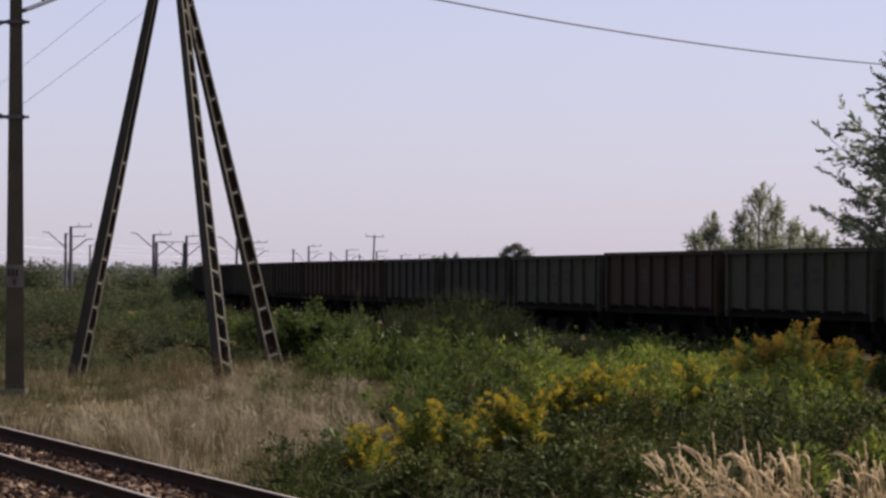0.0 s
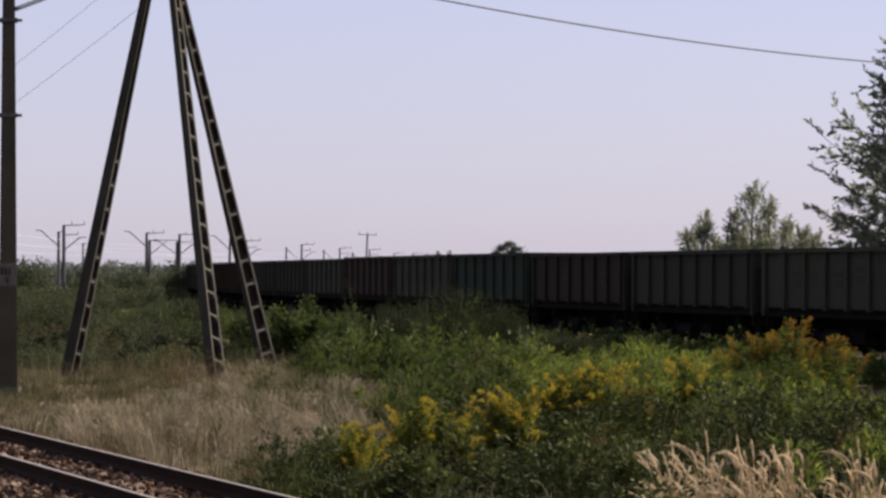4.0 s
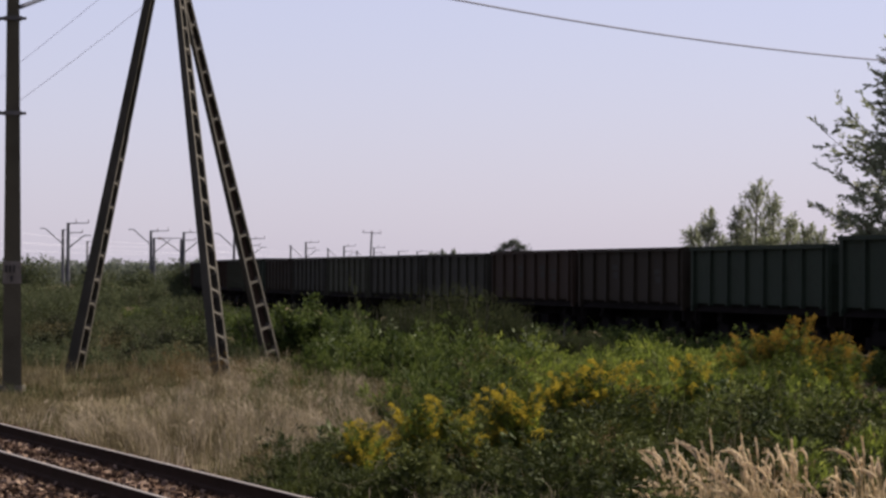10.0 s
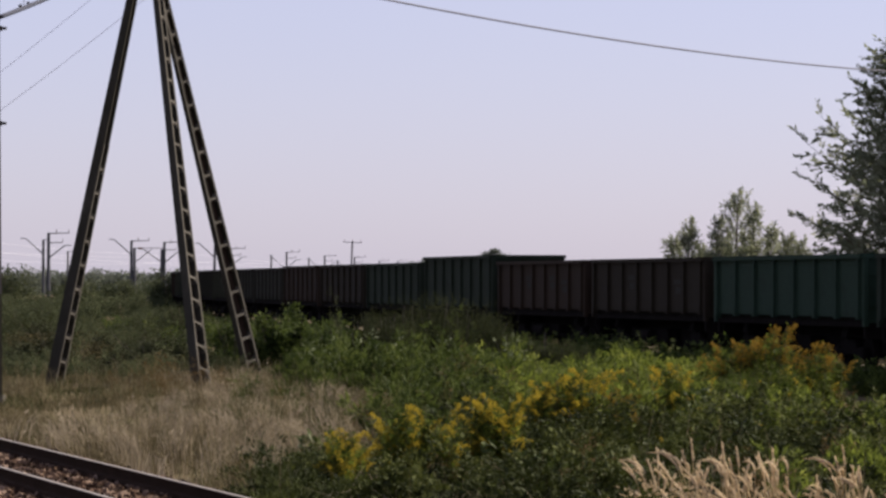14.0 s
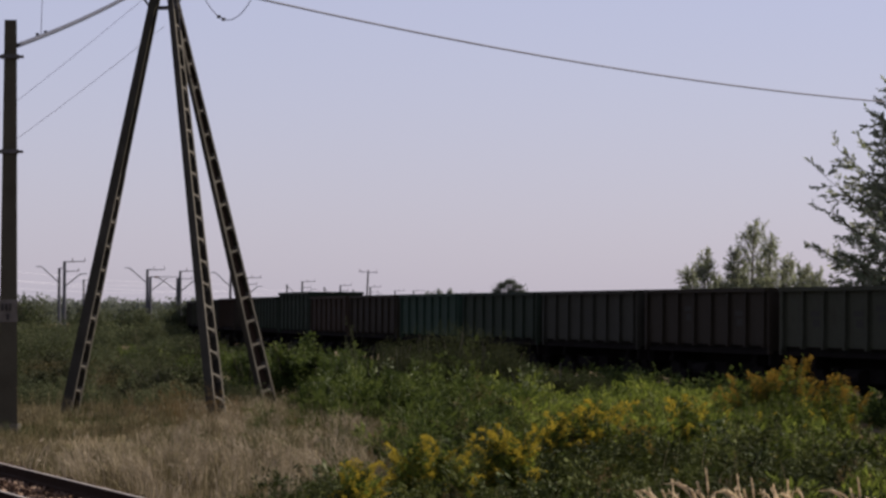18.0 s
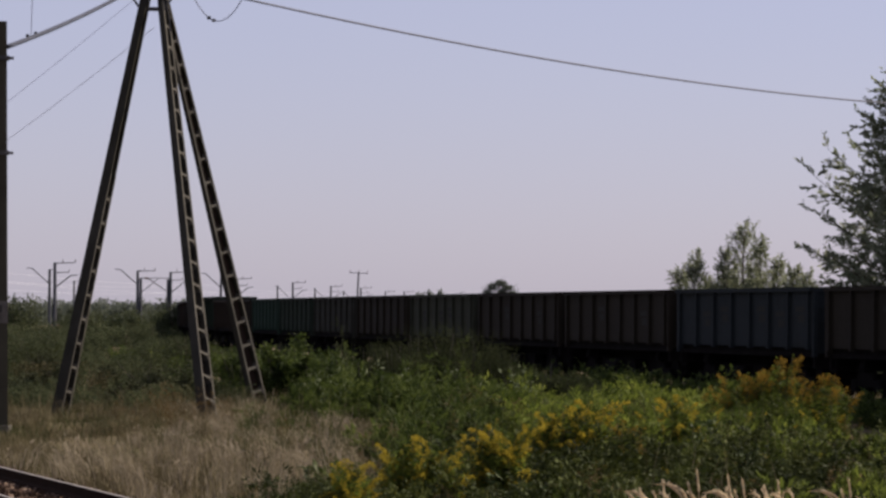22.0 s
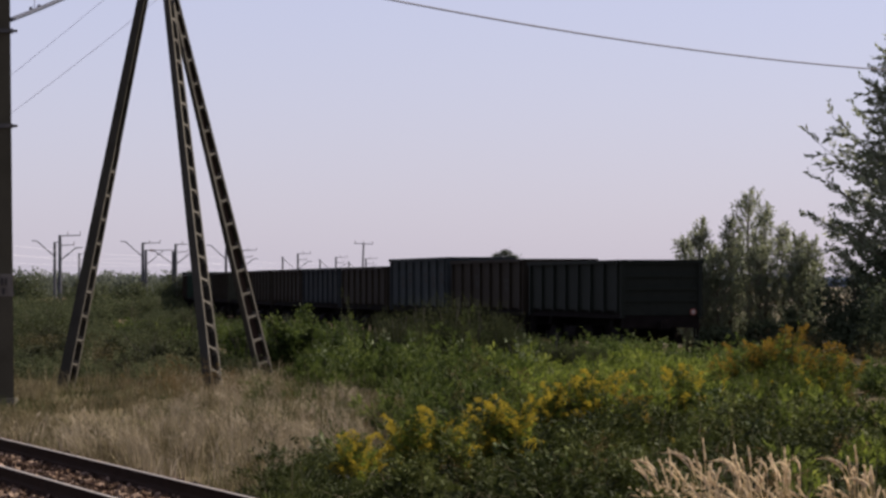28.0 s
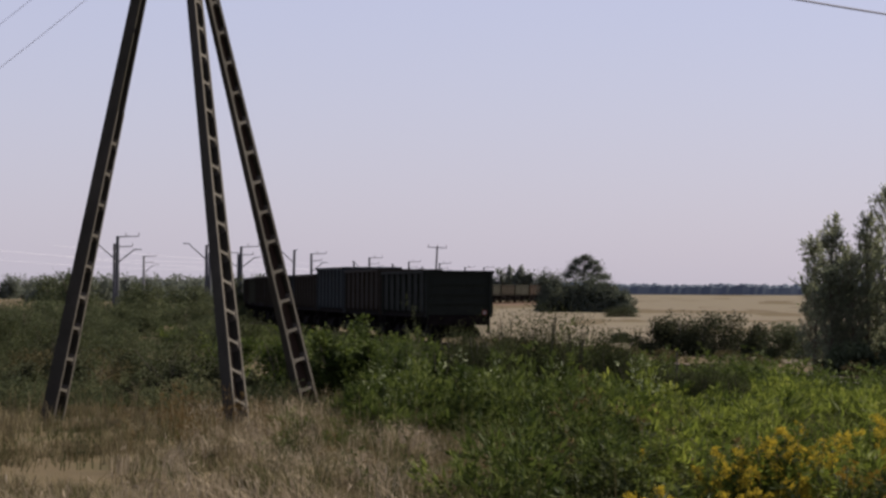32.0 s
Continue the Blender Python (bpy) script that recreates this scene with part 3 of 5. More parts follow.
def insulator(parent, p, q):
    p, q = Vector(p), Vector(q)
    pts, rad = [], []
    for i in range(13):
        pts.append(p.lerp(q, i / 12))
        rad.append(0.075 if i % 2 else 0.03)
    return part("insulator", Acc().tube(pts, rad, 10), "porcelain", parent, "brown ribbed porcelain insulator", True)


pyl = thing("power_pylon", pose(-7.5, 91, 0), "three-legged pylon of perforated concrete poles in dry grass", "power pylon")
for foot, head, face, rungs, deep in (((-2.35, -0.8, -0.3), (-0.14, 0, 11.1), -18, 6.2, 0.148), ((1.95, -6.0, -0.35), (0.25, -0.1, 11.1), -34, 20, 0.125), ((2.88, 2.0, -0.35), (0.24, 0.35, 11.1), -43, 20, 0.1)):
    ladder_leg(pyl, foot, head, face, rungs, deep)
part("tie_bar", Acc().box((0.02, 0, 10.62), (0.4, 0.12, 0.1)), "steel", pyl)
part("tie_bar", Acc().box((0.02, 0, 11.2), (0.7, 0.3, 0.16)), "steel", pyl)
for s in (-1, 1):
    part("brace", Acc().tube([(s * 0.3, 0, 10.6), (s * 0.95, 0, 11.5)], [0.03, 0.03], 6), "steel", pyl)
part("crossarm", Acc().box((0, 0, 11.52), (3.0, 0.14, 0.14)), "steel", pyl)
part("pole_head", Acc().tube([(0, 0, 11.2), (0, 0, 12.3)], [0.09, 0.07], 8), "steel", pyl)
for x, y in ((1.3, 0.0), (-1.3, 0.0)):
    insulator(pyl, (x, y, 11.5), (x + (0.75 if x > 0 else -0.7), y, 11.32))


def cable(name, pts, r, label, sag=0.0, category="cable", material="cable"):
    a, b = Vector(pts[0]), Vector(pts[-1])
    if len(pts) == 2:
        pts = [a.lerp(b, i / 40) - Vector((0, 0, sag * 4 * (i / 40) * (1 - i / 40))) for i in range(41)]
    acc = Acc().tube(pts, [r] * len(pts), 6)
    return tagged(new(name, acc.mesh(name, M[material], True)), label, category)


# the long span to the right, the feeder down to the mast, the slack loop and the thin wires
cable("power_cable", [(-5.45, 91, 11.0), (34.0, 150, 11.75)], 0.027, "thick grey power cable sagging from the pylon", 1.2)
cable("feeder_cable", [(-7.45, 91, 11.5), (-9.5, 76, 8.42)], 0.055, "grey feeder cable between pylon and mast", 0.12, material="feeder")
jump = [(-6.6 + 1.75 * k / 14, 91.0, 11.42 - 1.12 * (1 - (2 * k / 14 - 1) ** 2)) for k in range(15)]
loop = cable("jumper_loop", jump, 0.012, "thin slack jumper loop with clamps below the crossarm")
for k in (5, 6):
    part("clamp", Acc().tube([Vector(jump[k]) - Vector((0.05, 0, 0)), Vector(jump[k]) + Vector((0.05, 0, 0))], [0.045, 0.045], 8), "steel", loop)
cable("overhead_wire", [(-15.0, 100, 6.75), (-8.2, 100, 12.2)], 0.007, "thin pale overhead wire behind the concrete mast", 0.1, material="wire")
cable("overhead_wire", [(-15.0, 100, 5.75), (-7.6, 93, 10.3)], 0.007, "thin pale overhead wire behind the concrete mast", 0.1, material="wire")
drop = cable("dropper_wire", [(-9.45, 80, 8.97), (-9.4, 80, 10.8)], 0.008, "thin vertical dropper wire with clamps near the mast", 0.0)
for k in (-1, 1):
    part("clamp", Acc().tube([(-9.42 + 0.06 * k, 79.9, 8.99 + 0.02 * k), (-9.42 + 0.13 * k, 79.9, 8.99 + 0.04 * k)], [0.06, 0.06], 8), "undergear", drop, "dark clamp")
part("cross_bar", Acc().tube([(-9.65, 80, 8.89), (-9.25, 80, 9.05)], [0.014, 0.014], 6), "steel", drop)


def near_mast(x, y):
    th = thing("catenary_mast", pose(x, y, gz(x, y)), "weathered concrete catenary mast with a painted band", "catenary mast")
    part("post", Acc().box((0.02, 0, 4.55), (0.44, 0.4, 9.5), pose(0, 0, 0, 0, 0, 7), 0.62), "mast_concrete", th)
    part("footing", Acc().box((0, 0, 0.0), (0.62, 0.62, 0.5), taper=0.92), "concrete", th)
    band = part("number_band", Acc().box((0.012, 0, 2.78), (0.415, 0.39, 0.5), pose(0, 0, 0, 0, 0, 7), 0.985), "paint_white", th, "worn white painted band with dark marks")
    for k in range(3):
        part("mark", Acc().box((-0.09 + 0.09 * k, -0.228, 2.86), (0.045, 0.03, 0.16)), "paint_black", band)
    part("mark", Acc().box((0.03, -0.228, 2.64), (0.05, 0.03, 0.14)), "paint_black", band)
    for z in (8.48, 6.35):
        c = Acc().box((0.02, 0, z), (0.40, 0.38, 0.09), pose(0, 0, 0, 0, 0, 7))
        c.box((0.25, 0, z), (0.14, 0.06, 0.06)).box((-0.35, 0, z), (0.6, 0.07, 0.07))
        part("clamp", c, "steel", th)
    part("bracket", Acc().tube([(-0.2, 0, 6.35), (-3.0, -0.6, 7.4)], [0.03, 0.03], 6).tube([(-0.2, 0, 8.48), (-3.0, -0.6, 7.4)], [0.025, 0.025], 6), "steel", th)
    part("earth_strip", Acc().box((0.212, -0.08, 0.5), (0.03, 0.02, 1.7)), "paint_white", th, "pale strip low on the post's right side")
    return th


near_mast(-9.68, 76.0)

marker = thing("marker_post", pose(3.5, 98, gz(3.5, 98)), "thin pale trackside marker post in the weeds", "post")
part("post", Acc().box((0, 0, 0.62), (0.035, 0.035, 1.44)), "concrete", marker)
part("cap", Acc().box((0, 0, 1.35), (0.045, 0.045, 0.02)), "concrete", marker)


def far_mast(x, y, h, arm, group, lean=0.0, twin=0.0, portal=0.0):
    """A mast of the distant line. arm: -1 bracket to the left, 1 arms to the right, 2 both, 3 a strut falling to the right, 0 a plain T; portal: length of a beam to the next mast."""
    th = thing("catenary_mast" if arm else "wooden_pole", pose(x, y, gz(x, y), 0, lean, 0), "distant grey catenary mast with bracket arms" if arm else "distant wooden pole with a crossarm", "catenary mast" if arm else "utility pole", group)
    # masts beyond 580 m and the wooden pole take the haze-tinted colour
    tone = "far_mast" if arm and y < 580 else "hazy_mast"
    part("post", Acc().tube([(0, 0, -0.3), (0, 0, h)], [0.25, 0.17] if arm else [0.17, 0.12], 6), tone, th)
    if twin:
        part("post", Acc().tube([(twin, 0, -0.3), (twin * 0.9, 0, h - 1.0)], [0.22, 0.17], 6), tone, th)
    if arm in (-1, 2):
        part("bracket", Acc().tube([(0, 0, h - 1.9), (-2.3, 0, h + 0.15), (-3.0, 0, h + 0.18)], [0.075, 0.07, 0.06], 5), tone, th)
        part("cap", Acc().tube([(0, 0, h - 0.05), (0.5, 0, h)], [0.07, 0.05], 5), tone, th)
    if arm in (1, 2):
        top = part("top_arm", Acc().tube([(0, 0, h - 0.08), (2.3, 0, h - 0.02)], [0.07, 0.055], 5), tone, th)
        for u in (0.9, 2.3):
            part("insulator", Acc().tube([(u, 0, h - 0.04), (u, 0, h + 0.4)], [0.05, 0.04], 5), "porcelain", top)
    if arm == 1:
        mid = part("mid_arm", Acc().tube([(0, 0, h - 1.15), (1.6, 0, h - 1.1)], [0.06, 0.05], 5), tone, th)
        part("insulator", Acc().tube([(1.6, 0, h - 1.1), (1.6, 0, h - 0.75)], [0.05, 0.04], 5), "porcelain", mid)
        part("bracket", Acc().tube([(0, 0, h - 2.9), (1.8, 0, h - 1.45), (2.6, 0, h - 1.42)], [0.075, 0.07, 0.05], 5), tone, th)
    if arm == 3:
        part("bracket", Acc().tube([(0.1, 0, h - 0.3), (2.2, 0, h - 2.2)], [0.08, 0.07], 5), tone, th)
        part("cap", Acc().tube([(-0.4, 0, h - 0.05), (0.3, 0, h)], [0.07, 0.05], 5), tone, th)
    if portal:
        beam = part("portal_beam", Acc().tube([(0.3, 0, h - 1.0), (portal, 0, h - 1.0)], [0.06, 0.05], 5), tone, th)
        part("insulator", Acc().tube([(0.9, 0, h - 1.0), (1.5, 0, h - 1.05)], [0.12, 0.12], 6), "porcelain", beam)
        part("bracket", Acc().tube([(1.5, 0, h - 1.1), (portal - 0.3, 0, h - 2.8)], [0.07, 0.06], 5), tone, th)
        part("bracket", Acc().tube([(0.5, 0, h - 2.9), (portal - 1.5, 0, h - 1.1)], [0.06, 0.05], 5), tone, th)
    if not arm:
        part("crossarm", Acc().box((0, 0, h - 0.1), (2.7, 0.1, 0.1)), tone, th)
        for s in (-1, 0, 1):
            part("insulator", Acc().tube([(s * 1.2, 0, h), (s * 1.2, 0, h + 0.28)], [0.045, 0.04], 6), "porcelain", th)
    return th


MASTS = [(-49.6, 442, -1, 0, 0), (-42.5, 384, 1, 0, 0), (-38.9, 451, 2, 0.45, 4.2), (-35.9, 469, 1, -0.4, 0), (-31.1, 502, -1, 0, 0), (-31.2, 548, 1, 0, 0), (-30.8, 684, 3, 0, 0), (-24.8, 612, 1, 0, 0),
         (-25.6, 753, 3, 0, 0), (-20.3, 693, 1, 0, 0), (-20.9, 820, 3, 0, 0), (-14.7, 718, 1, 0, 0), (-11.0, 834, 1, 0, 0), (-6.4, 832, 1, 0, 0), (-63.0, 600, 1, 0, 0)]
for x, y, arm, twin, portal in MASTS:
    far_mast(x, y, 8.3, arm, "masts of the distant line", 1.2 if y == 502 else 0.0, twin, portal)
far_mast(-10.5, 480, 8.5, 0, "", lean=2.5)
for k, (x0, x1, z) in enumerate(((-58, -20, 6.3), (-57, -19, 5.2), (-49, -12, 6.6), (-48, -11, 5.4))):
    for j in range(3):
        a, b = j / 3, (j + 1) / 3
        cable("contact_wire", [(x0 + (x1 - x0) * a, 380 + 560 * a, z + 0.4), (x0 + (x1 - x0) * b, 380 + 560 * b, z + 0.4)], 0.012, "thin distant overhead wire between masts", 0.5, material="wire")


# ---- plants ----
def clumps(rng, n, w, h, d, count, z0=0.0, loose=0.16):
    """Leaf places gathered in uneven clumps inside an egg-shaped body."""
    c = rng.normal(size=(count, 3))
    c /= np.linalg.norm(c, axis=1)[:, None]
    c *= rng.uniform(0.3, 0.92, (count, 1)) ** 0.7
    c[:, 2] = np.abs(c[:, 2])
    k = rng.integers(0, count, n)
    p = c[k] + rng.normal(size=(n, 3)) * loose * np.array([1, 1, 0.7])
    p[:, 2] = np.abs(p[:, 2])
    p[:, 2] = np.where(p[:, 2] > 1.02, 1.02 - 0.5 * rng.random(n), p[:, 2])
    return p * np.array([w / 2, d / 2, h]) + np.array([0, 0, z0])


def shrub(x, y, w, h, n, material, leaf, label, seed, category="shrub", name="shrub", group="", count=0, wide=0.5, loose=0.13, up=0.3):
    rng = np.random.default_rng(seed)
    th = thing(name, pose(x, y, gz(x, y) - 0.05), label, category, group)
    st = Acc()
    for i in range(7):
        a = rng.uniform(0, 6.28)
        r = rng.uniform(0.1, 0.75)
        top = Vector((math.cos(a) * r * w / 2, math.sin(a) * r * w / 2, h * rng.uniform(0.6, 0.92)))
        mid = top * 0.5 + Vector((0, 0, 0.1 * h))
        st.tube([(0.1 * math.cos(a), 0.1 * math.sin(a), 0), mid, top], [0.02 * h + 0.005, 0.012 * h, 0.004 * h], 5)
    part("branching", st, "bark", th)
    p = clumps(rng, n, w, h, w * 0.9, count or int(16 + 6 * w), loose=loose)
    face = p / np.array([w / 2, w * 0.45, h]) + np.array([0, 0, 0.1])
    part("foliage", Acc().leaves(p, rng.uniform(0.6, 1.35, n) * leaf, rng, wide, up, face=face * 0.8), material, th)
    return th


def weeds(name, where, heights, per, leaf, material, label, seed, wide=0.42, stems=16, room=0.3, lit=0.55, rise=0.35):
    """Leafy mounds: each cluster is a sheaf of stems that spreads towards its top; where: feet (n x 3), with a height each."""
    rng = np.random.default_rng(seed)
    n = len(where)
    grow = heights / heights.mean()
    a, r = rng.uniform(0, 2 * math.pi, (n, stems)), np.sqrt(rng.random((n, stems)))
    out = np.stack([np.cos(a) * r, np.sin(a) * r], 2) * room
    out *= (0.6 + 0.4 * grow)[:, None, None]
    foot = np.repeat(where[:, None], stems, 1)
    foot[..., :2] += out * 0.6
    hs = heights[:, None] * (1.05 - 0.45 * r ** 2) * rng.uniform(0.75, 1.12, (n, stems))
    whorl = rng.random((n, stems, 5)) ** lit
    which = rng.integers(0, 5, (n, stems, per))
    u = np.clip(np.take_along_axis(whorl, which, 2) + rng.normal(size=which.shape) * 0.035, 0.02, 1.0)
    shift = rng.normal(size=(n, stems, 5, 2)) * 0.07
    p = np.repeat(foot[:, :, None], per, 2)
    p[..., :2] += out[:, :, None] * (0.7 * u[..., None]) + np.take_along_axis(shift, which[..., None], 2) + rng.normal(size=(n, stems, per, 2)) * 0.03
    p[..., 2] += u * hs[..., None]
    ways = np.repeat(np.concatenate([out / room, np.full((n, stems, 1), rise)], 2)[:, :, None], per, 2) * 0.8
    k = n * stems * per
    ways = ways.reshape(-1, 3)
    acc = Acc().leaves(p.reshape(-1, 3), rng.uniform(0.5, 1.5, k) * leaf, rng, wide, 0.1, ways, ways * 0.7 + np.array([0, 0, 0.5]))
    acc.blades(foot.reshape(-1, 3), hs.ravel(), 0.011, rng, 0.2, 0.0)
    return tagged(new(name, acc.mesh(name, M[material])), label, "weeds", kind="stuff")


def scatter(rng, n, inside, x0, x1, y0, y1):
    """Feet of plants on the ground inside a region."""
    x, y = rng.uniform(x0, x1, n), rng.uniform(y0, y1, n)
    return np.array([(a, b, gz(a, b)) for a, b in zip(x, y) if inside(a, b)])


def slope(x, y):
    """How far to the side a place lies as seen from the platform, per metre of distance."""
    return x / y


slope_of = lambda q: q[:, 0] / q[:, 1]
rng = np.random.default_rng(11)
# low dark weeds along the near track, then taller ones behind
edge = lambda y: -0.052 + 0.0009 * max(0.0, 58 - y)
wave = lambda q, k, o: np.array([0.5 + noise.noise(Vector((a * k, b * k * 0.6, o))) for a, b, c in q])
f1 = scatter(rng, 430, lambda x, y: slope(x, y) > -0.036 + 0.0021 * max(0.0, y - 47) and near_off(x, y) > 1.5 and not (x > 2.2 and y < 40.3), -4.5, 9.0, 34.0, 60)
swell = np.clip(1.35 * wave(f1, 0.62, 1.0) - 0.16, 0.02, 1.1)
bank = np.clip((f1[:, 1] - 44.6 + 0.8 * (wave(f1, 0.7, 3.0) - 0.5)) / 0.7, 0, 1)
h1 = (0.16 + 0.72 * np.clip(1.3 * wave(f1, 1.1, 71.0) - 0.1, 0, 1) ** 2) * (1 - bank) + bank * (0.34 + np.where(f1[:, 0] > 3.0, 0.65, 0.8) * swell)
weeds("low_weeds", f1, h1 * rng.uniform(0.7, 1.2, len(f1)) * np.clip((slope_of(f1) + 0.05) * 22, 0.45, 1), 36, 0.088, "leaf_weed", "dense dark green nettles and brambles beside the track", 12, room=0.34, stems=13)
f2 = scatter(rng, 640, lambda x, y: slope(x, y) > (-0.015 if y < 81 else -0.018 - 0.006 * min(4.0, y - 80)) + 0.01 * noise.noise(Vector((x * 0.5, y * 0.3, 9))) and lateral(x, y) < -5 and not (slope(x, y) > 0.118 and y > 60), -7, 13, 57, 96)
h2 = (0.18 + 1.25 * np.clip(wave(f2, 0.65, 4.0), 0, 1) ** 1.7) * rng.uniform(0.65, 1.2, len(f2)) + 0.010 * (f2[:, 1] - 60) + 0.2 * (f2[:, 1] > 83)
h2 = np.where((f2[:, 0] / f2[:, 1] < -0.036) & (f2[:, 1] < 93), 0.5 * h2, h2)
h2 = np.where((f2[:, 0] / f2[:, 1] > 0.076) & (f2[:, 1] < 80), np.minimum(h2, 0.75), h2)
h2 = np.where((f2[:, 0] / f2[:, 1] > 0.022) & (f2[:, 1] > 68), 0.62 * h2, h2)
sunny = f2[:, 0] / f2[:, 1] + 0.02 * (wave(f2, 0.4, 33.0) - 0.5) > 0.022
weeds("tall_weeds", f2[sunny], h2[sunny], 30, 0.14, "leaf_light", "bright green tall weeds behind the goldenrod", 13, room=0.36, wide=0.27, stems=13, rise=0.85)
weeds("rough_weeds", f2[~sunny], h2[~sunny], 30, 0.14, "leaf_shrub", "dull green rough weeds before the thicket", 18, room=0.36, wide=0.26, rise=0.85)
f9 = scatter(rng, 700, lambda x, y: -11 < lateral(x, y) < -3.2, -22, 14, 93, 200)
weeds("track_weeds", f9, rng.uniform(0.5, 1.0, len(f9)) * np.where(f9[:, 0] / f9[:, 1] > 0.025, 0.68, 1.0), 22, 0.14, "leaf_shrub", "dull green weeds along the goods track", 19, room=0.55)
fj = scatter(rng, 2600, lambda x, y: -4.6 < lateral(x, y) < -2.5 and slope(x, y) > 0.012, 0, 24, 60, 140)
weeds("trackside_weeds", fj, np.where(slope_of(fj) < 0.115, 1.25, 0.9) * rng.uniform(0.55, 1.05, len(fj)), 14, 0.12, "leaf_shrub", "green weeds at the foot of the goods track", 26, room=0.4)
fh = scatter(rng, 800, lambda x, y: 3.0 < lateral(x, y) < 7.5, -6, 34, 40, 190)
weeds("verge_weeds", fh, np.where(slope_of(fh) < 0.085, 0.45, 1.0) * rng.uniform(0.7, 1.15, len(fh)), 18, 0.12, "leaf_brown", "dull withered weeds on the far side of the goods track", 23, room=0.5)
fk = scatter(rng, 150, lambda x, y: -0.15 < slope(x, y) < -0.055 and not (y < 95 and -0.115 < slope(x, y) < -0.095), -16, -4, 92, 104)
weeds("margin_weeds", fk, rng.uniform(0.3, 0.9, len(fk)), 26, 0.08, "leaf_scrub", "olive weeds along the back of the dry meadow", 24, room=0.5)
fp = scatter(rng, 36, lambda x, y: -0.038 < slope(x, y) < 0.03, -5, 3, 84, 91)
weeds("pale_weeds", fp, rng.uniform(1.1, 1.7, len(fp)), 7, 0.09, "leaf_pale", "weeds with pale whitish leaves before the thicket", 25, stems=3, room=0.5, lit=0.35)
f3 = scatter(rng, 420, lambda x, y: slope(x, y) < -0.035 and y > 92 and not (-0.056 < slope(x, y) < -0.044 and y < 97), -34, 0, 90, 200)
weeds("field_weeds", f3, 0.25 + 1.2 * np.clip(wave(f3, 0.3, 6.0), 0, 1) ** 1.5, 11, 0.14, "leaf_scrub", "olive green weeds behind the pylon", 14, room=0.7, wide=0.25, rise=0.9)
fb = scatter(rng, 430, lambda x, y: -0.05 < slope(x, y) < -0.02 and near_off(x, y) > 1.15 and y < 47 + 150 * (slope(x, y) + 0.058), -4, 0, 40, 58)
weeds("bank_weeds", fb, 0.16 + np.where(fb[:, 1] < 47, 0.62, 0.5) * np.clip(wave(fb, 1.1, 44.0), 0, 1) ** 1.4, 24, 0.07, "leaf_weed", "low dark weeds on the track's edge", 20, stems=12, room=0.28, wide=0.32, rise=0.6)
fg = scatter(rng, 34, lambda x, y: -0.056 < slope(x, y) < -0.036 and noise.noise(Vector((x * 0.5, y * 0.25, 41))) > -0.1, -6.5, -1, 78, 86)
weeds("edge_weeds", fg, rng.uniform(0.2, 0.5, len(fg)), 22, 0.1, "leaf_shrub", "pale green weeds at the edge of the dry grass", 22, stems=10, room=0.3, wide=0.25)
f4 = scatter(rng, 60, lambda x, y: slope(x, y) > -0.06 and near_off(x, y) > 1.6, -6, 6.0, 38.0, 88)
weeds("rank_weeds", f4, rng.uniform(0.6, 1.15, len(f4)), 16, 0.07, "leaf_olive", "single rank weeds standing over the rest", 15, stems=4, room=0.1, lit=0.9)

f5 = scatter(rng, 64, lambda x, y: slope(x, y) > -0.06 + 0.0015 * max(0.0, y - 47) and near_off(x, y) > 1.9 and not (x > 2.2 and y < 40.3) and not (slope(x, y) > 0.118 and y > 60), -4, 9.0, 38.0, 80)
weeds("russet_weeds", f5, rng.uniform(0.4, 0.95, len(f5)), 20, 0.07, "leaf_russet", "withered russet weeds among the green", 16, stems=9, room=0.22, wide=0.3)
f6 = scatter(rng, 90, lambda x, y: y > 44 and slope(x, y) > -0.038 + 0.0021 * max(0.0, y - 47) and near_off(x, y) > 1.7 and not (x > 2.2 and y < 40.3), -4.5, 9.0, 36.0, 66)
weeds("broad_weeds", f6, rng.uniform(0.35, 0.8, len(f6)), 14, 0.15, "leaf_broad", "broad-leaved dock and nettle in the weeds", 17, stems=9, room=0.3, wide=0.5)
f7 = scatter(rng, 700, lambda x, y: slope(x, y) > -0.055 and near_off(x, y) > 1.3 and noise.noise(Vector((x * 0.5, y * 0.3, 17))) > 0.0 and y > 49 and not (slope(x, y) > 0.118 and y > 60), -5, 9.0, 36.0, 88)
g7 = np.repeat(f7, 14, 0) + np.concatenate([rng.normal(size=(len(f7) * 14, 2)) * 0.08, np.zeros((len(f7) * 14, 1))], 1)
acc = Acc().blades(g7, rng.uniform(0.4, 1.0, len(g7)), 0.016, rng, 0.7, 0.8)
tagged(new("rank_grass", acc.mesh("rank_grass", M["grass_green"])), "long green grass growing through the weeds", "grass", kind="stuff")
fd = scatter(rng, 420, lambda x, y: -0.135 < slope(x, y) < -0.02, -13, -1.5, 82, 97)
acc = Acc().blades(np.repeat(fd, 5, 0) + np.concatenate([rng.normal(size=(len(fd) * 5, 2)) * 0.07, np.zeros((len(fd) * 5, 1))], 1), np.repeat(rng.uniform(0.3, 0.85, len(fd)), 5) * rng.uniform(0.6, 1.2, len(fd) * 5), 0.014, rng, 0.4, 0.5)
tagged(new("tall_dry_grass", acc.mesh("tall_dry_grass", M["hay"])), "tall dry grass stalks at the meadow edge", "grass", kind="stuff")
fv = scatter(rng, 70, lambda x, y: 0.026 < slope(x, y) < 0.075, 2, 7, 83, 91)
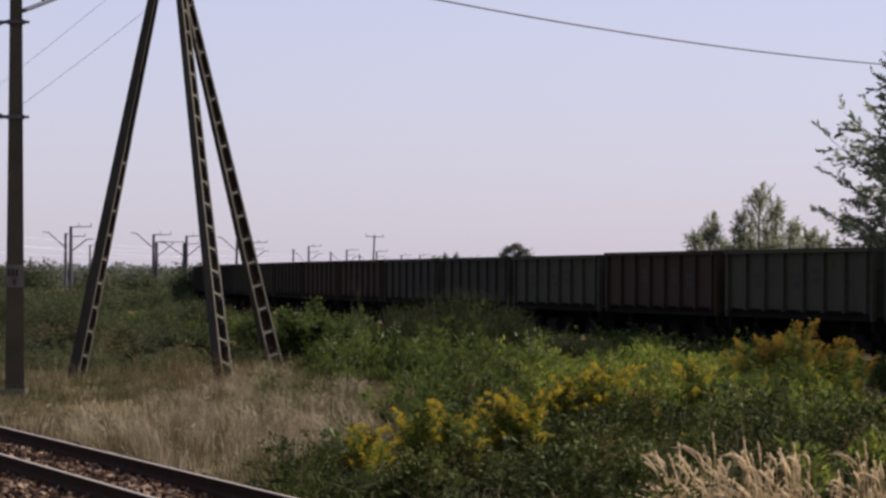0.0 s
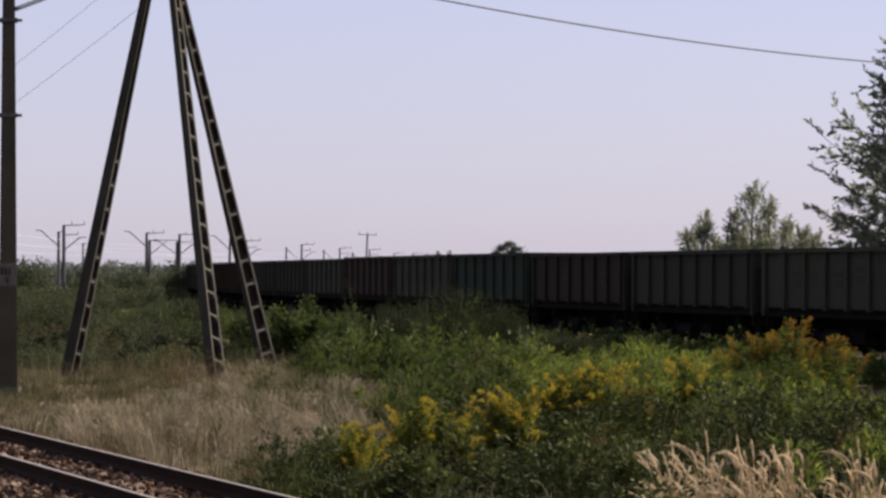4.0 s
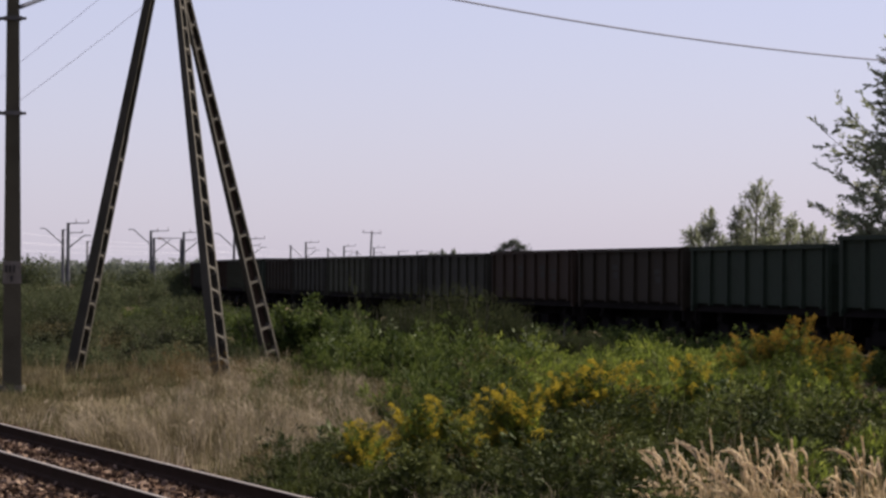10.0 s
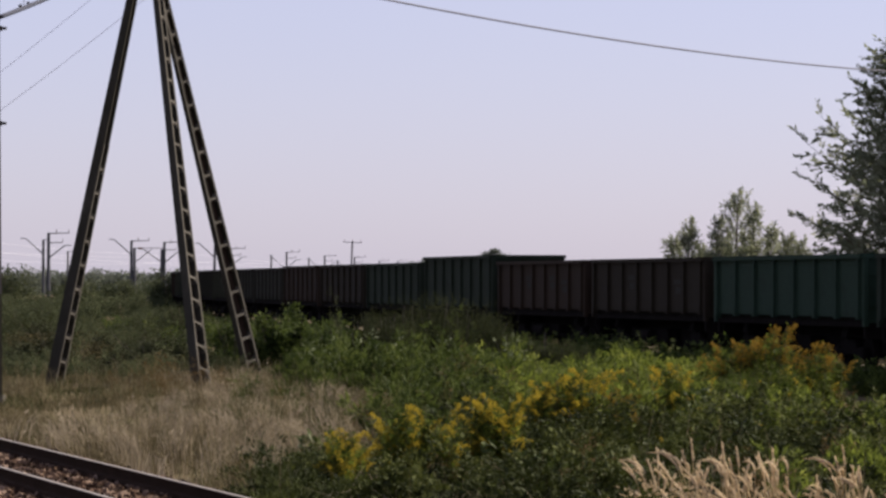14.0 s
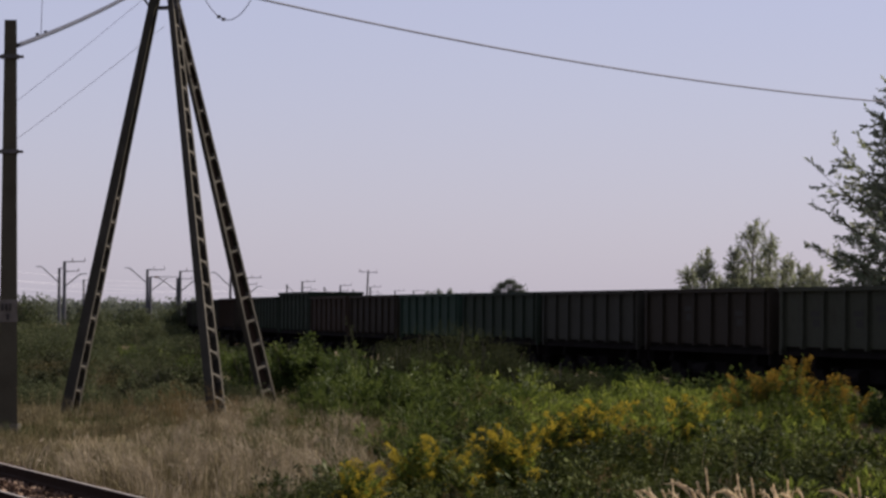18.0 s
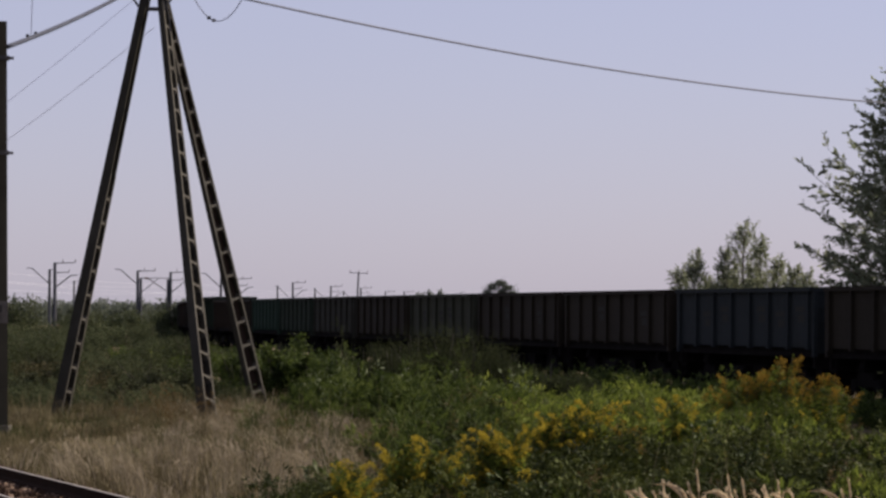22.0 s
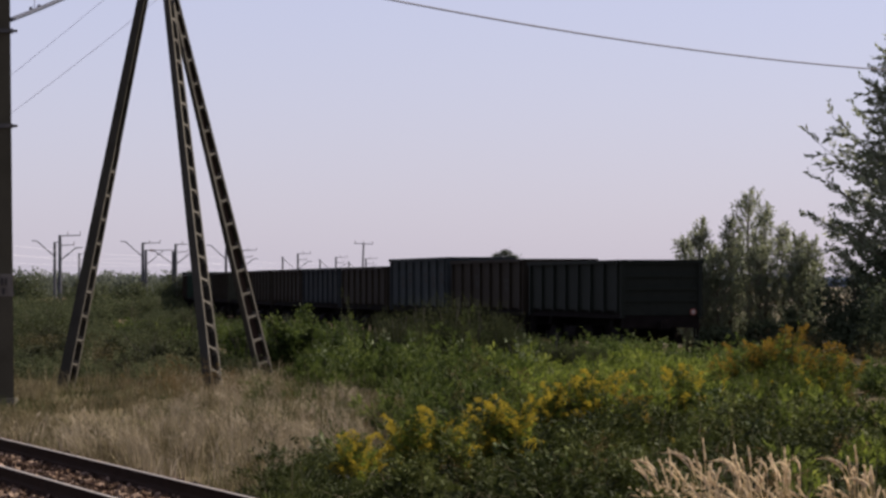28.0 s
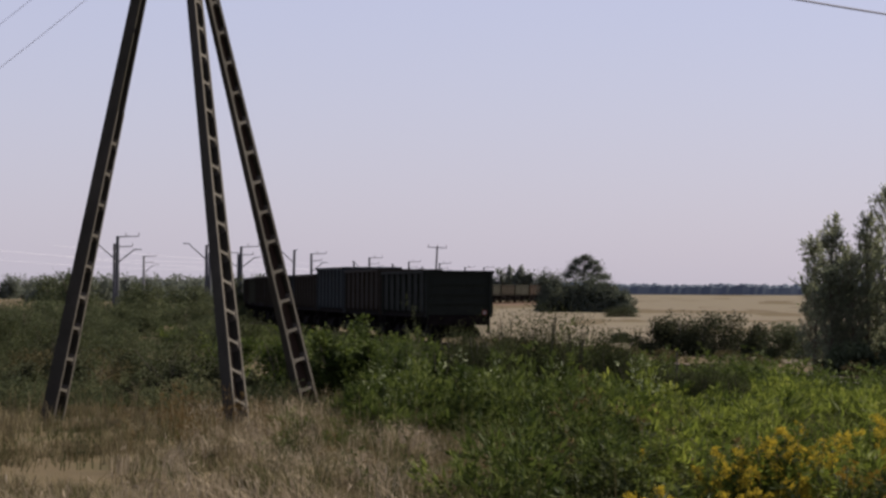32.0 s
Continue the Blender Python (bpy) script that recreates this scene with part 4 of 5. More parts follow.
weeds("verge_nettles", fv, rng.uniform(0.5, 0.85, len(fv)), 26, 0.11, "leaf_light", "bright green nettles at the low end of the thicket", 34, stems=11, room=0.34, wide=0.28, rise=0.8)
fq = scatter(rng, 16, lambda x, y: -0.095 < slope(x, y) < -0.03, -9, -2, 70, 84)
weeds("dock_stalks", fq, rng.uniform(0.4, 0.8, len(fq)), 16, 0.06, "leaf_russet", "brown withered dock stalks in the dry grass", 27, stems=4, room=0.12, wide=0.3)
fr = np.array([(x, y, gz(x, y)) for x, y in ((-6.25, 80.0), (-6.1, 79.0), (-6.35, 81.5), (-5.9, 82.0), (-6.6, 83.0), (-5.6, 84.0), (-7.0, 84.5), (-6.2, 85.5), (-5.2, 86.0), (0.7, 76.0), (1.0, 77.0), (0.85, 78.5), (1.2, 76.5))])
weeds("brown_weeds", fr, np.array([1.05, 0.8, 1.0, 0.8, 0.9, 0.9, 0.7, 1.0, 0.8, 1.3, 1.4, 1.35, 1.2]), 14, 0.075, "leaf_russet", "tall brown withered weeds in the dry meadow", 28, stems=8, room=0.28, wide=0.25, rise=0.9)
fs = np.array([(x, y, gz(x, y)) for x, y in ((-2.35, 91.5), (-2.25, 92.0), (-2.5, 92.5), (-2.1, 91.0))])
weeds("spire_weeds", fs, np.array([2.45, 2.2, 2.0, 1.8]), 40, 0.07, "leaf_scrub", "tall feathery weeds rising over the thicket", 32, stems=4, room=0.16, wide=0.25, rise=1.2)
ft = np.array([(x, y, gz(x, y)) for x, y in ((-6.9, 71.5), (-6.85, 71.8), (-4.0, 75.0))])
weeds("dark_stalks", ft, np.array([0.62, 0.5, 0.45]), 22, 0.06, "leaf_hedge", "dark withered flower stalk in the dry meadow", 29, stems=2, room=0.06, wide=0.3)
fe = scatter(rng, 24, lambda x, y: slope(x, y) > 0.1, 4.2, 8.2, 41, 58)
weeds("reed_edge_weeds", fe, rng.uniform(0.4, 0.85, len(fe)), 26, 0.1, "leaf_light", "light green weeds beside the reed grass", 30, stems=11, room=0.3, wide=0.3, rise=0.8)
f8 = scatter(rng, 260, lambda x, y: slope(x, y) > -0.06 and near_off(x, y) > 1.5 and not (slope(x, y) > 0.118 and y > 60), -5, 9.0, 38.0, 84)
acc = Acc().blades(f8, rng.uniform(0.7, 1.25, len(f8)), 0.012, rng, 0.35, 0.2)
tagged(new("dry_stalks", acc.mesh("dry_stalks", M["hay"])), "bleached dead stalks over the weeds", "grass", kind="stuff")

fc = scatter(rng, 130, lambda x, y: near_off(x, y) > 1.35 and slope(x, y) > -0.045 and not (x > 2.2 and y < 40.3), -2.4, 5.5, 37.5, 47)
acc = Acc().blades(np.repeat(fc, 3, 0), rng.uniform(0.3, 0.62, 3 * len(fc)), 0.013, rng, 0.75, 1.0)
tagged(new("withered_stalks", acc.mesh("withered_stalks", M["straw"])), "pale arching withered stalks among the dark weeds", "grass", kind="stuff")
# dark leaf tone stands for the shade on the ground in front
fi = scatter(rng, 200, lambda x, y: near_off(x, y) > 1.3 and slope(x, y) > -0.045, -2.4, 6.5, 36.5, 46)
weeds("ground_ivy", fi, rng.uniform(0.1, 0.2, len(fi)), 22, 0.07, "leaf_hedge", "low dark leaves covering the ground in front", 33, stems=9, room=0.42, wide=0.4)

# dry grass
t1 = scatter(rng, 5200, lambda x, y: near_off(x, y) > 1.2 and noise.noise(Vector((x * 0.5, y * 0.18, 61))) > -0.2 and not (y < 51 and slope(x, y) > -0.05) and slope(x, y) < -0.010 - 0.00012 * (y - 50) + 0.012 * noise.noise(Vector((x * 0.6, y * 0.2, 5))), -17, 0.5, 42, 95)
ht = rng.uniform(0.22, 0.52, len(t1)) * (0.3 + 1.4 * wave(t1, 0.7, 8.0))
g1 = np.repeat(t1, 26, 0) + np.concatenate([rng.normal(size=(len(t1) * 26, 2)) * 0.10, np.zeros((len(t1) * 26, 1))], 1)
hg = np.repeat(ht * np.where(t1[:, 1] > 60, np.where(t1[:, 0] < -4, 0.42, 0.7), 1.0), 26) * rng.uniform(0.5, 1.15, len(g1))
gust = np.repeat(np.stack([0.7 * (wave(t1, 0.8, 21.0) - 0.5) - 0.08, 0.6 * (wave(t1, 0.8, 27.0) - 0.5), np.zeros(len(t1))], 1), 26, 0)
acc = Acc().blades(g1, hg * 1.2, 0.011, rng, 0.75, 0.6, gust)
pick = rng.random(len(g1)) < 0.03
top = g1[pick] + np.stack([rng.normal(size=pick.sum()) * 0.08 - 0.04, rng.normal(size=pick.sum()) * 0.08, hg[pick] * 0.85], 1)
acc.leaves(top, 0.13, rng, 0.14, 0.9)
tagged(new("dry_grass", acc.mesh("dry_grass", M["hay"])), "bleached dry meadow grass", "grass", kind="stuff")
t3 = scatter(rng, 760, lambda x, y: near_off(x, y) > 1.3 and (-0.078 if y > 60 else -0.2) + 0.03 * noise.noise(Vector((x * 0.4, y * 0.2, 81))) < slope(x, y) < -0.02, -14, 0, 46, 92)
g3 = np.repeat(t3, 30, 0) + np.concatenate([rng.normal(size=(len(t3) * 30, 2)) * 0.12, np.zeros((len(t3) * 30, 1))], 1)
h3 = rng.uniform(0.3, 0.75, len(g3)) * np.where(g3[:, 1] > 60, 0.65, 1.0)
gust = np.repeat(np.stack([0.6 * (wave(t3, 0.8, 21.0) - 0.5) - 0.1, 0.5 * (wave(t3, 0.55, 27.0) - 0.5), np.zeros(len(t3))], 1), 30, 0)
acc = Acc().blades(g3, h3 * 1.1, 0.013, rng, 0.5, 0.7, gust)
acc.leaves(g3[::9] + np.stack([0.9 * gust[::9, 0] * h3[::9], 0.9 * gust[::9, 1] * h3[::9], 0.85 * h3[::9]], 1), 0.14, rng, 0.18, 0.9)
tagged(new("pale_grass", acc.mesh("pale_grass", M["straw"])), "pale bleached grass tufts in the meadow", "grass", kind="stuff")
g2 = scatter(rng, 17000, lambda x, y: near_off(x, y) > 1.25 and slope(x, y) < 0.0 and noise.noise(Vector((x * 0.35, y * 0.25, 7))) > -0.08, -17, 0.5, 42, 95)
acc = Acc().blades(g2, rng.uniform(0.15, 0.45, len(g2)), 0.014, rng, 0.8, 0.5)
tagged(new("green_grass", acc.mesh("green_grass", M["grass_green"])), "patches of dull green grass among the dry", "grass", kind="stuff")


# goldenrod
def goldenrod(seed, old, bare):
    """A bush of leafy stems, about 1.2 or 1.6 m high, each ending in a broad arching plume."""
    rng = np.random.default_rng(seed)
    tall = 1.7 if old else 1.35
    th = thing("goldenrod", Matrix.Identity(4), "goldenrod plant with rusty yellow fading plumes" if old else "goldenrod plant in bright yellow flower", "plant", "goldenrod in the weeds")
    st, lf, fl = Acc(), Acc(), Acc()
    for i in range(14):
        a, r = rng.uniform(0, 6.28), (0.2 if old else 0.14) * math.sqrt(rng.random())
        foot = np.array([r * math.cos(a), r * math.sin(a), 0])
        hh = tall * rng.uniform(0.5, 1.0)
        out = np.array([math.cos(a), math.sin(a), 0.0])
        head = foot * (1.3 if old else 1.5) + out * 0.1 * rng.random() + np.array([0, 0, hh])
        st.tube([foot, foot * 1.1 + (head - foot) * 0.5, head], [0.007, 0.006, 0.004], 4)
        u = rng.random(80) ** 0.6
        u = np.round(u * 9) / 9 + rng.normal(size=80) * 0.02
        p = foot + (head - foot) * u[:, None] * 0.93 + rng.normal(size=(80, 3)) * 0.025
        lf.leaves(p, rng.uniform(0.08, 0.15, 80), rng, 0.24, 0.1)
        if i and (rng.random() < bare or (old and hh < 0.68 * tall)):
            continue
        bow = a + rng.normal() * 0.7
        side = np.array([math.cos(bow), math.sin(bow), 0])
        tip = rng.uniform(0.17, 0.32)
        for k in range(17):
            t = k / 16
            q0 = head + side * tip * t ** 1.6 + np.array([0, 0, -0.3 + 0.46 * t - 0.16 * t ** 2])
            b = bow + rng.uniform(-2.2, 2.2)
            w = np.linspace(0.0, 1, 15)[:, None]
            ln = rng.uniform(0.08, 0.2) * (1 - 0.7 * t)
            dr = np.array([math.cos(b), math.sin(b), 0])
            q = q0 + dr * ln * w + np.array([0, 0, 1]) * (0.13 * w - 0.14 * w ** 2) * (1 - 0.4 * t)
            way = np.tile(dr * 0.8 + np.array([0, 0, 0.5]), (len(q), 1))
            fl.leaves(q + rng.normal(size=q.shape) * 0.01, rng.uniform(0.022, 0.042, len(q)), rng, 0.36, 0.3, way)
    tagged(part("stem", st, "stem", th), kind="stuff")
    part("foliage", lf, "leaf_light", th)
    tagged(part("bloom", fl, "flower_old" if old else "flower", th, "rusty yellow plumes" if old else "bright yellow plumes"), kind="stuff")
    return th


kinds = {0: [goldenrod(s, False, 0.4) for s in (21, 22, 23)], 1: [goldenrod(s, True, 0.5) for s in (24, 25, 26)], 2: [goldenrod(s, False, 0.93) for s in (27, 28)]}
rng = np.random.default_rng(31)
first = set()
# patches: centre x, y, width, depth, number, size, kind (0 in flower, 1 fading, 2 mostly green)
BLOOMING = [(-0.04, 45.4, 0.66, 1.0, 6, 0.88, 0), (-0.98, 43.2, 0.3, 0.6, 4, 0.72, 0), (-0.52, 43.3, 0.15, 0.4, 1, 0.6, 0), (0.94, 46.0, 0.36, 0.8, 6, 1.08, 0), (2.44, 54.0, 0.5, 1.0, 9, 1.16, 0), (1.9, 54.0, 0.3, 1.0, 3, 1.0, 0),
            (3.1, 53.0, 0.35, 1.0, 2, 0.8, 1), (4.4, 62.0, 0.3, 1.0, 2, 1.05, 0), (6.1, 73.0, 0.4, 1.0, 2, 0.8, 1), (6.5, 73.0, 0.4, 1.0, 3, 0.95, 1), (7.08, 73.0, 0.1, 0.6, 1, 1.55, 1), (7.15, 73.0, 0.6, 0.6, 3, 1.2, 1),
            (7.5, 73.0, 0.3, 1.0, 2, 1.25, 1), (7.85, 73.0, 0.25, 0.8, 2, 1.22, 1), (8.15, 73.0, 0.3, 0.8, 2, 0.9, 1), (8.65, 73.0, 0.4, 0.9, 3, 1.14, 1)]
LEAFY = [(4.6, 64, 3.0, 6.0, 14, 0.9, 2), (6.8, 69.0, 2.4, 4.0, 13, 0.9, 2), (2.2, 58, 2.0, 5.0, 8, 0.95, 2), (0.4, 48.5, 2.2, 2.5, 4, 0.8, 2), (3.0, 47.5, 2.5, 4.0, 2, 0.75, 2),
         (5.2, 54, 2.5, 6.0, 5, 0.85, 2), (8.3, 72.0, 0.8, 1.0, 4, 0.75, 2), (7.2, 72.0, 1.4, 1.0, 8, 1.05, 2), (8.5, 72.2, 0.6, 0.8, 4, 0.95, 2)]
for px, py, w, d, num, h, old in BLOOMING + LEAFY:
    for k in range(num):
        x, y = px + rng.uniform(-w, w) / 2, py + rng.uniform(-d, d) / 2
        pool = kinds[old]
        src = pool[int(rng.integers(0, len(pool)))]
        m = pose(x, y, gz(x, y) - 0.03, 0, 0, rng.uniform(0, 360)) @ Matrix.Scale(h * rng.uniform(0.9, 1.04), 4)
        if src.name not in first:
            first.add(src.name)
            src.matrix_world = m
        else:
            copy_thing(src, m)


# pale reed grass in the front
def reed_tuft(seed):
    rng = np.random.default_rng(seed)
    th = thing("reed_grass", Matrix.Identity(4), "tuft of pale straw-coloured reed grass with drooping heads", "grass", "reed grass tufts")
    st, hd = Acc(), Acc()
    for i in range(9):
        a, r = rng.uniform(0, 6.28), 0.16 * math.sqrt(rng.random())
        p = Vector((r * math.cos(a), r * math.sin(a), 0))
        h = rng.uniform(0.32, 0.82)
        wind = rng.normal() * 0.05 - 0.035 + 0.25 * p.x
        side = rng.normal() * 0.05
        w = lambda u: p + Vector((wind * u ** 3.2, side * u, h * (u - 0.10 * u ** 3)))
        st.tube([w(0.0), w(0.5), w(0.9)], [0.005, 0.0045, 0.0035], 4)
        if rng.random() < 0.9:
            u1 = 1.0 + rng.uniform(0.26, 0.42)
            bend_ = rng.random() ** 5 * rng.choice((1.0, 1.0, -0.7))
            pts = []
            for k in range(6):
                u = 0.86 + (u1 - 0.86) * k / 5
                pts.append(w(u) + Vector((-0.22 * bend_ * (k / 5) ** 2, 0, -0.12 * abs(bend_) * (k / 5) ** 2.5)))
            hd.tube(pts, [0.004, 0.010, 0.013, 0.011, 0.007, 0.002], 5)
            along = np.array([pts[min(4, int(q * 5))].lerp(pts[min(4, int(q * 5)) + 1], q * 5 % 1.0) for q in rng.uniform(0.05, 0.9, 26)])
            hd.leaves(along, 0.055, rng, 0.16, 1.4, np.tile(np.array(pts[5] - pts[1]) / (pts[5] - pts[1]).length * 1.3, (26, 1)))
    st.blades(rng.normal(size=(15, 3)) * np.array([0.14, 0.14, 0]), rng.uniform(0.22, 0.5, 15), 0.011, rng, 0.4, 0.5, np.array([-0.03, 0, 0]))
    part("straw", st, "reed", th)
    part("panicle", hd, "reed_head", th, "pale feathery seed heads")
    return th


tufts = [reed_tuft(s) for s in (41, 42, 43, 44)]
rng = np.random.default_rng(45)
spots = [(2.42 + 0.14 * k, 0.45 + 0.08 * k) for k in range(2)] + [(2.66 + 0.075 * k, rng.uniform(0.7, 1.1)) for k in range(15)] + [(3.75 + 0.12 * k, rng.uniform(0.55, 0.95)) for k in range(13)] + [(3.98, 0.98), (4.85, 0.9)]
for k, (x, h) in enumerate(spots):
    x, y = x + rng.uniform(-0.05, 0.05), 38.4 + rng.uniform(-0.8, 1.2)
    m = pose(x, y, gz(x, y) - 0.02, 0, 0, rng.uniform(-70, 70)) @ Matrix.Diagonal((1, 1, 1.15 * h, 1))
    if k < 4:
        tufts[k].matrix_world = m
    else:
        copy_thing(tufts[k % 4], m)

# shrubs: the thicket before the train, the scrub behind the pylon, the hedge and copses beyond the line
S_GREEN, S_OLIVE, S_DARK = "dense green shrub in the thicket by the track", "olive green scrub bush among tall weeds", "dark rounded bush at the field's edge"
rng = np.random.default_rng(51)
# feathery mound that falls to the right
for x, y, w, h in ((-1.7, 93, 1.7, 2.0), (-1.0, 92, 1.8, 2.25), (-0.35, 93, 2.1, 2.5), (0.4, 93, 2.3, 2.55), (1.1, 92.5, 2.0, 2.35), (1.75, 92, 1.7, 2.0), (2.3, 91.5, 1.5, 1.65), (2.8, 91, 1.3, 1.5), (3.25, 91, 1.2, 1.38), (3.75, 90.8, 1.2, 1.3), (4.3, 90.5, 1.1, 1.15)):
    shrub(x, y, w, h, int(6000 * w), "leaf_mound", 0.07, "feathery dull green shrub in the thicket by the track", int(rng.integers(1e6)), group="thicket shrubs", wide=0.28, loose=0.2, up=0.9)
# leafy shrubs beside it
for x, y, w, h, leaf in ((-4.2, 95, 1.5, 2.0, 0.12), (-3.35, 95, 1.4, 1.65, 0.1), (-2.6, 92.5, 1.5, 1.8, 0.09), (-1.85, 92, 1.3, 1.75, 0.08), (-3.9, 99, 1.8, 2.2, 0.09), (-1.2, 88, 1.7, 1.3, 0.08), (0.4, 87, 1.6, 1.2, 0.08),
                         (-2.9, 87, 1.4, 1.1, 0.09), (1.5, 88, 1.5, 1.15, 0.08), (-5.6, 99, 2.0, 1.9, 0.09), (-7.0, 101, 2.2, 1.7, 0.09)):
    shrub(x, y, w, h, 4600, "leaf_shrub", leaf * 1.2, S_GREEN, int(rng.integers(1e6)), group="thicket shrubs")
for k in range(44):
    y = rng.uniform(98, 250)
    x = y * rng.uniform(-0.145, -0.07)
    if lateral(x, y) > -7:
        continue
    tint_ = ("leaf_scrub", "leaf_mound", "leaf_mound", "leaf_scrub", "leaf_brown", "leaf_mound")[k % 6] if y < 150 else "leaf_scrub"
    shrub(x, y, rng.uniform(1.8, 3.8), rng.uniform(0.9, 1.9) + 0.003 * (y - 98), 3000, tint_, 0.105 + 0.0005 * (y - 98), S_OLIVE, int(rng.integers(1e6)), group="scrub behind the pylon", wide=0.32, loose=0.2, up=0.8)
for x, y, w, h in ((-11.3, 104, 1.3, 1.35), (-10.0, 106, 1.1, 1.2), (-12.4, 112, 1.6, 1.5), (-8.6, 103, 1.0, 1.1), (-13.6, 118, 1.5, 1.5), (-8.0, 97, 1.3, 1.15), (-7.2, 98, 1.2, 1.3), (-8.9, 99, 1.1, 0.95), (-6.3, 97, 1.0, 0.9), (-11.9, 100, 1.4, 1.0)):
    shrub(x, y, w, h, 4200, "leaf_hedge", 0.095, "dark low bush in the scrub", int(rng.integers(1e6)), group="scrub behind the pylon", loose=0.2)
for k in range(12):
    y = rng.uniform(250, 345)
    shrub(y * (-0.132 + 0.058 * k / 11), y, rng.uniform(4, 7), rng.uniform(1.4, 2.1), 2600, "leaf_scrub", 0.21, "low olive bush far behind the pylon", int(rng.integers(1e6)), group="scrub behind the pylon", loose=0.2)
for x, y, w, h in ((-36.5, 300, 5, 4.3), (-39, 310, 5.5, 4.0), (-32, 312, 5, 3.2), (-29, 318, 5, 3.0), (-34, 330, 4, 3.2), (-26.5, 330, 5, 3.2), (-24.6, 327, 4.6, 4.3), (-22.4, 332, 3.6, 3.2)):
    shrub(x, y, w, h, 3400, "leaf_scrub", 0.26, "large olive bush far behind the pylon", int(rng.integers(1e6)), group="scrub behind the pylon", loose=0.2)
for x, y, w, h in ((5.8, 163, 1.9, 1.65), (6.9, 163, 2.3, 2.05), (8.0, 162, 2.3, 1.95), (9.1, 162, 2.2, 1.9), (9.9, 160, 1.5, 1.45), (5.5, 195, 1.1, 0.55), (10.6, 356, 3.6, 1.4)):
    shrub(x, y, w, h, 5000, "leaf_hedge", 0.115, S_DARK, int(rng.integers(1e6)), group="hedge bushes", loose=0.18)
for x, y, w, h in ((10.7, 155, 2.4, 1.5), (11.8, 151, 2.6, 1.5), (12.8, 148, 2.4, 1.4), (13.8, 146, 3.0, 1.7)):
    shrub(x, y, w, h, 5000, "leaf_scrub", 0.115, "olive bush grading into the hedge", int(rng.integers(1e6)), group="hedge bushes", loose=0.18)
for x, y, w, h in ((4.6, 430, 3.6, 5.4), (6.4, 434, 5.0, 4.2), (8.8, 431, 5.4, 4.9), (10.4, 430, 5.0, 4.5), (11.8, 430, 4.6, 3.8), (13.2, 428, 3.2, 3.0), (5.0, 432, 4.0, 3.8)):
    shrub(x, y, w, h, 5000, "leaf_copse", 0.33, "dark copse tree beyond the field, haze in its colour", int(rng.integers(1e6)), "tree", "distant_tree", "distant trees", loose=0.17)
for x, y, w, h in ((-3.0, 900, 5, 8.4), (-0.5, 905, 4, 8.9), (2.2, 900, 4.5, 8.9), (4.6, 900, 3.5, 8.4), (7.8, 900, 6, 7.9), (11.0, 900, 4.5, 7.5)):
    shrub(x, y, w, h, 3000, "leaf_far", 0.68, "distant green tree beyond the field, haze in its colour", int(rng.integers(1e6)), "tree", "distant_tree", "distant trees")


def pine(x, y, h):
    th = thing("distant_pine", pose(x, y, gz(x, y) - 0.1), "distant flat-topped pine beyond the field", "tree")
    part("trunk", Acc().tube([(0, 0, 0), (0.1, 0, h * 0.5), (0, 0, h * 0.95)], [0.18, 0.14, 0.05], 7), "bark", th)
    crown, limbs = Acc(), Acc()
    for cx, cz, w, t in ((0.2, 0.96, 1.5, 0.5), (-0.75, 0.89, 1.4, 0.55), (1.1, 0.88, 1.5, 0.5), (-1.4, 0.78, 1.4, 0.6), (0.5, 0.8, 1.2, 0.45), (1.7, 0.77, 1.3, 0.5), (-1.9, 0.66, 1.6, 0.7), (-0.4, 0.7, 1.7, 0.7), (1.2, 0.66, 2.2, 0.7), (2.5, 0.63, 1.7, 0.5)):
        limbs.tube([(0, 0, h * (cz - 0.12)), (cx, 0, h * cz - 0.1)], [0.07, 0.04], 5)
        c = rng.normal(size=(900, 3)) * np.array([w * 0.25, w * 0.25, t * 0.4]) + np.array([cx, 0, h * cz])
        crown.leaves(c, rng.uniform(0.12, 0.24, 900), rng, 0.5, face=np.array([0.2, 0, 0.8]))
    part("branching", limbs, "bark", th)
    part("crown", crown, "leaf_copse", th)


pine(8.75, 433, 7.0)
for k in range(22):
    y = rng.uniform(650, 1000)
    x = y * (-0.145 + 0.08 * k / 21)
    shrub(x, y, rng.uniform(6, 12), 2.9 + y * rng.uniform(0.0032, 0.0048), 1700, "leaf_far", 0.78, "distant green tree on the horizon, haze in its colour", int(rng.integers(1e6)), "tree", "distant_tree", "distant trees")


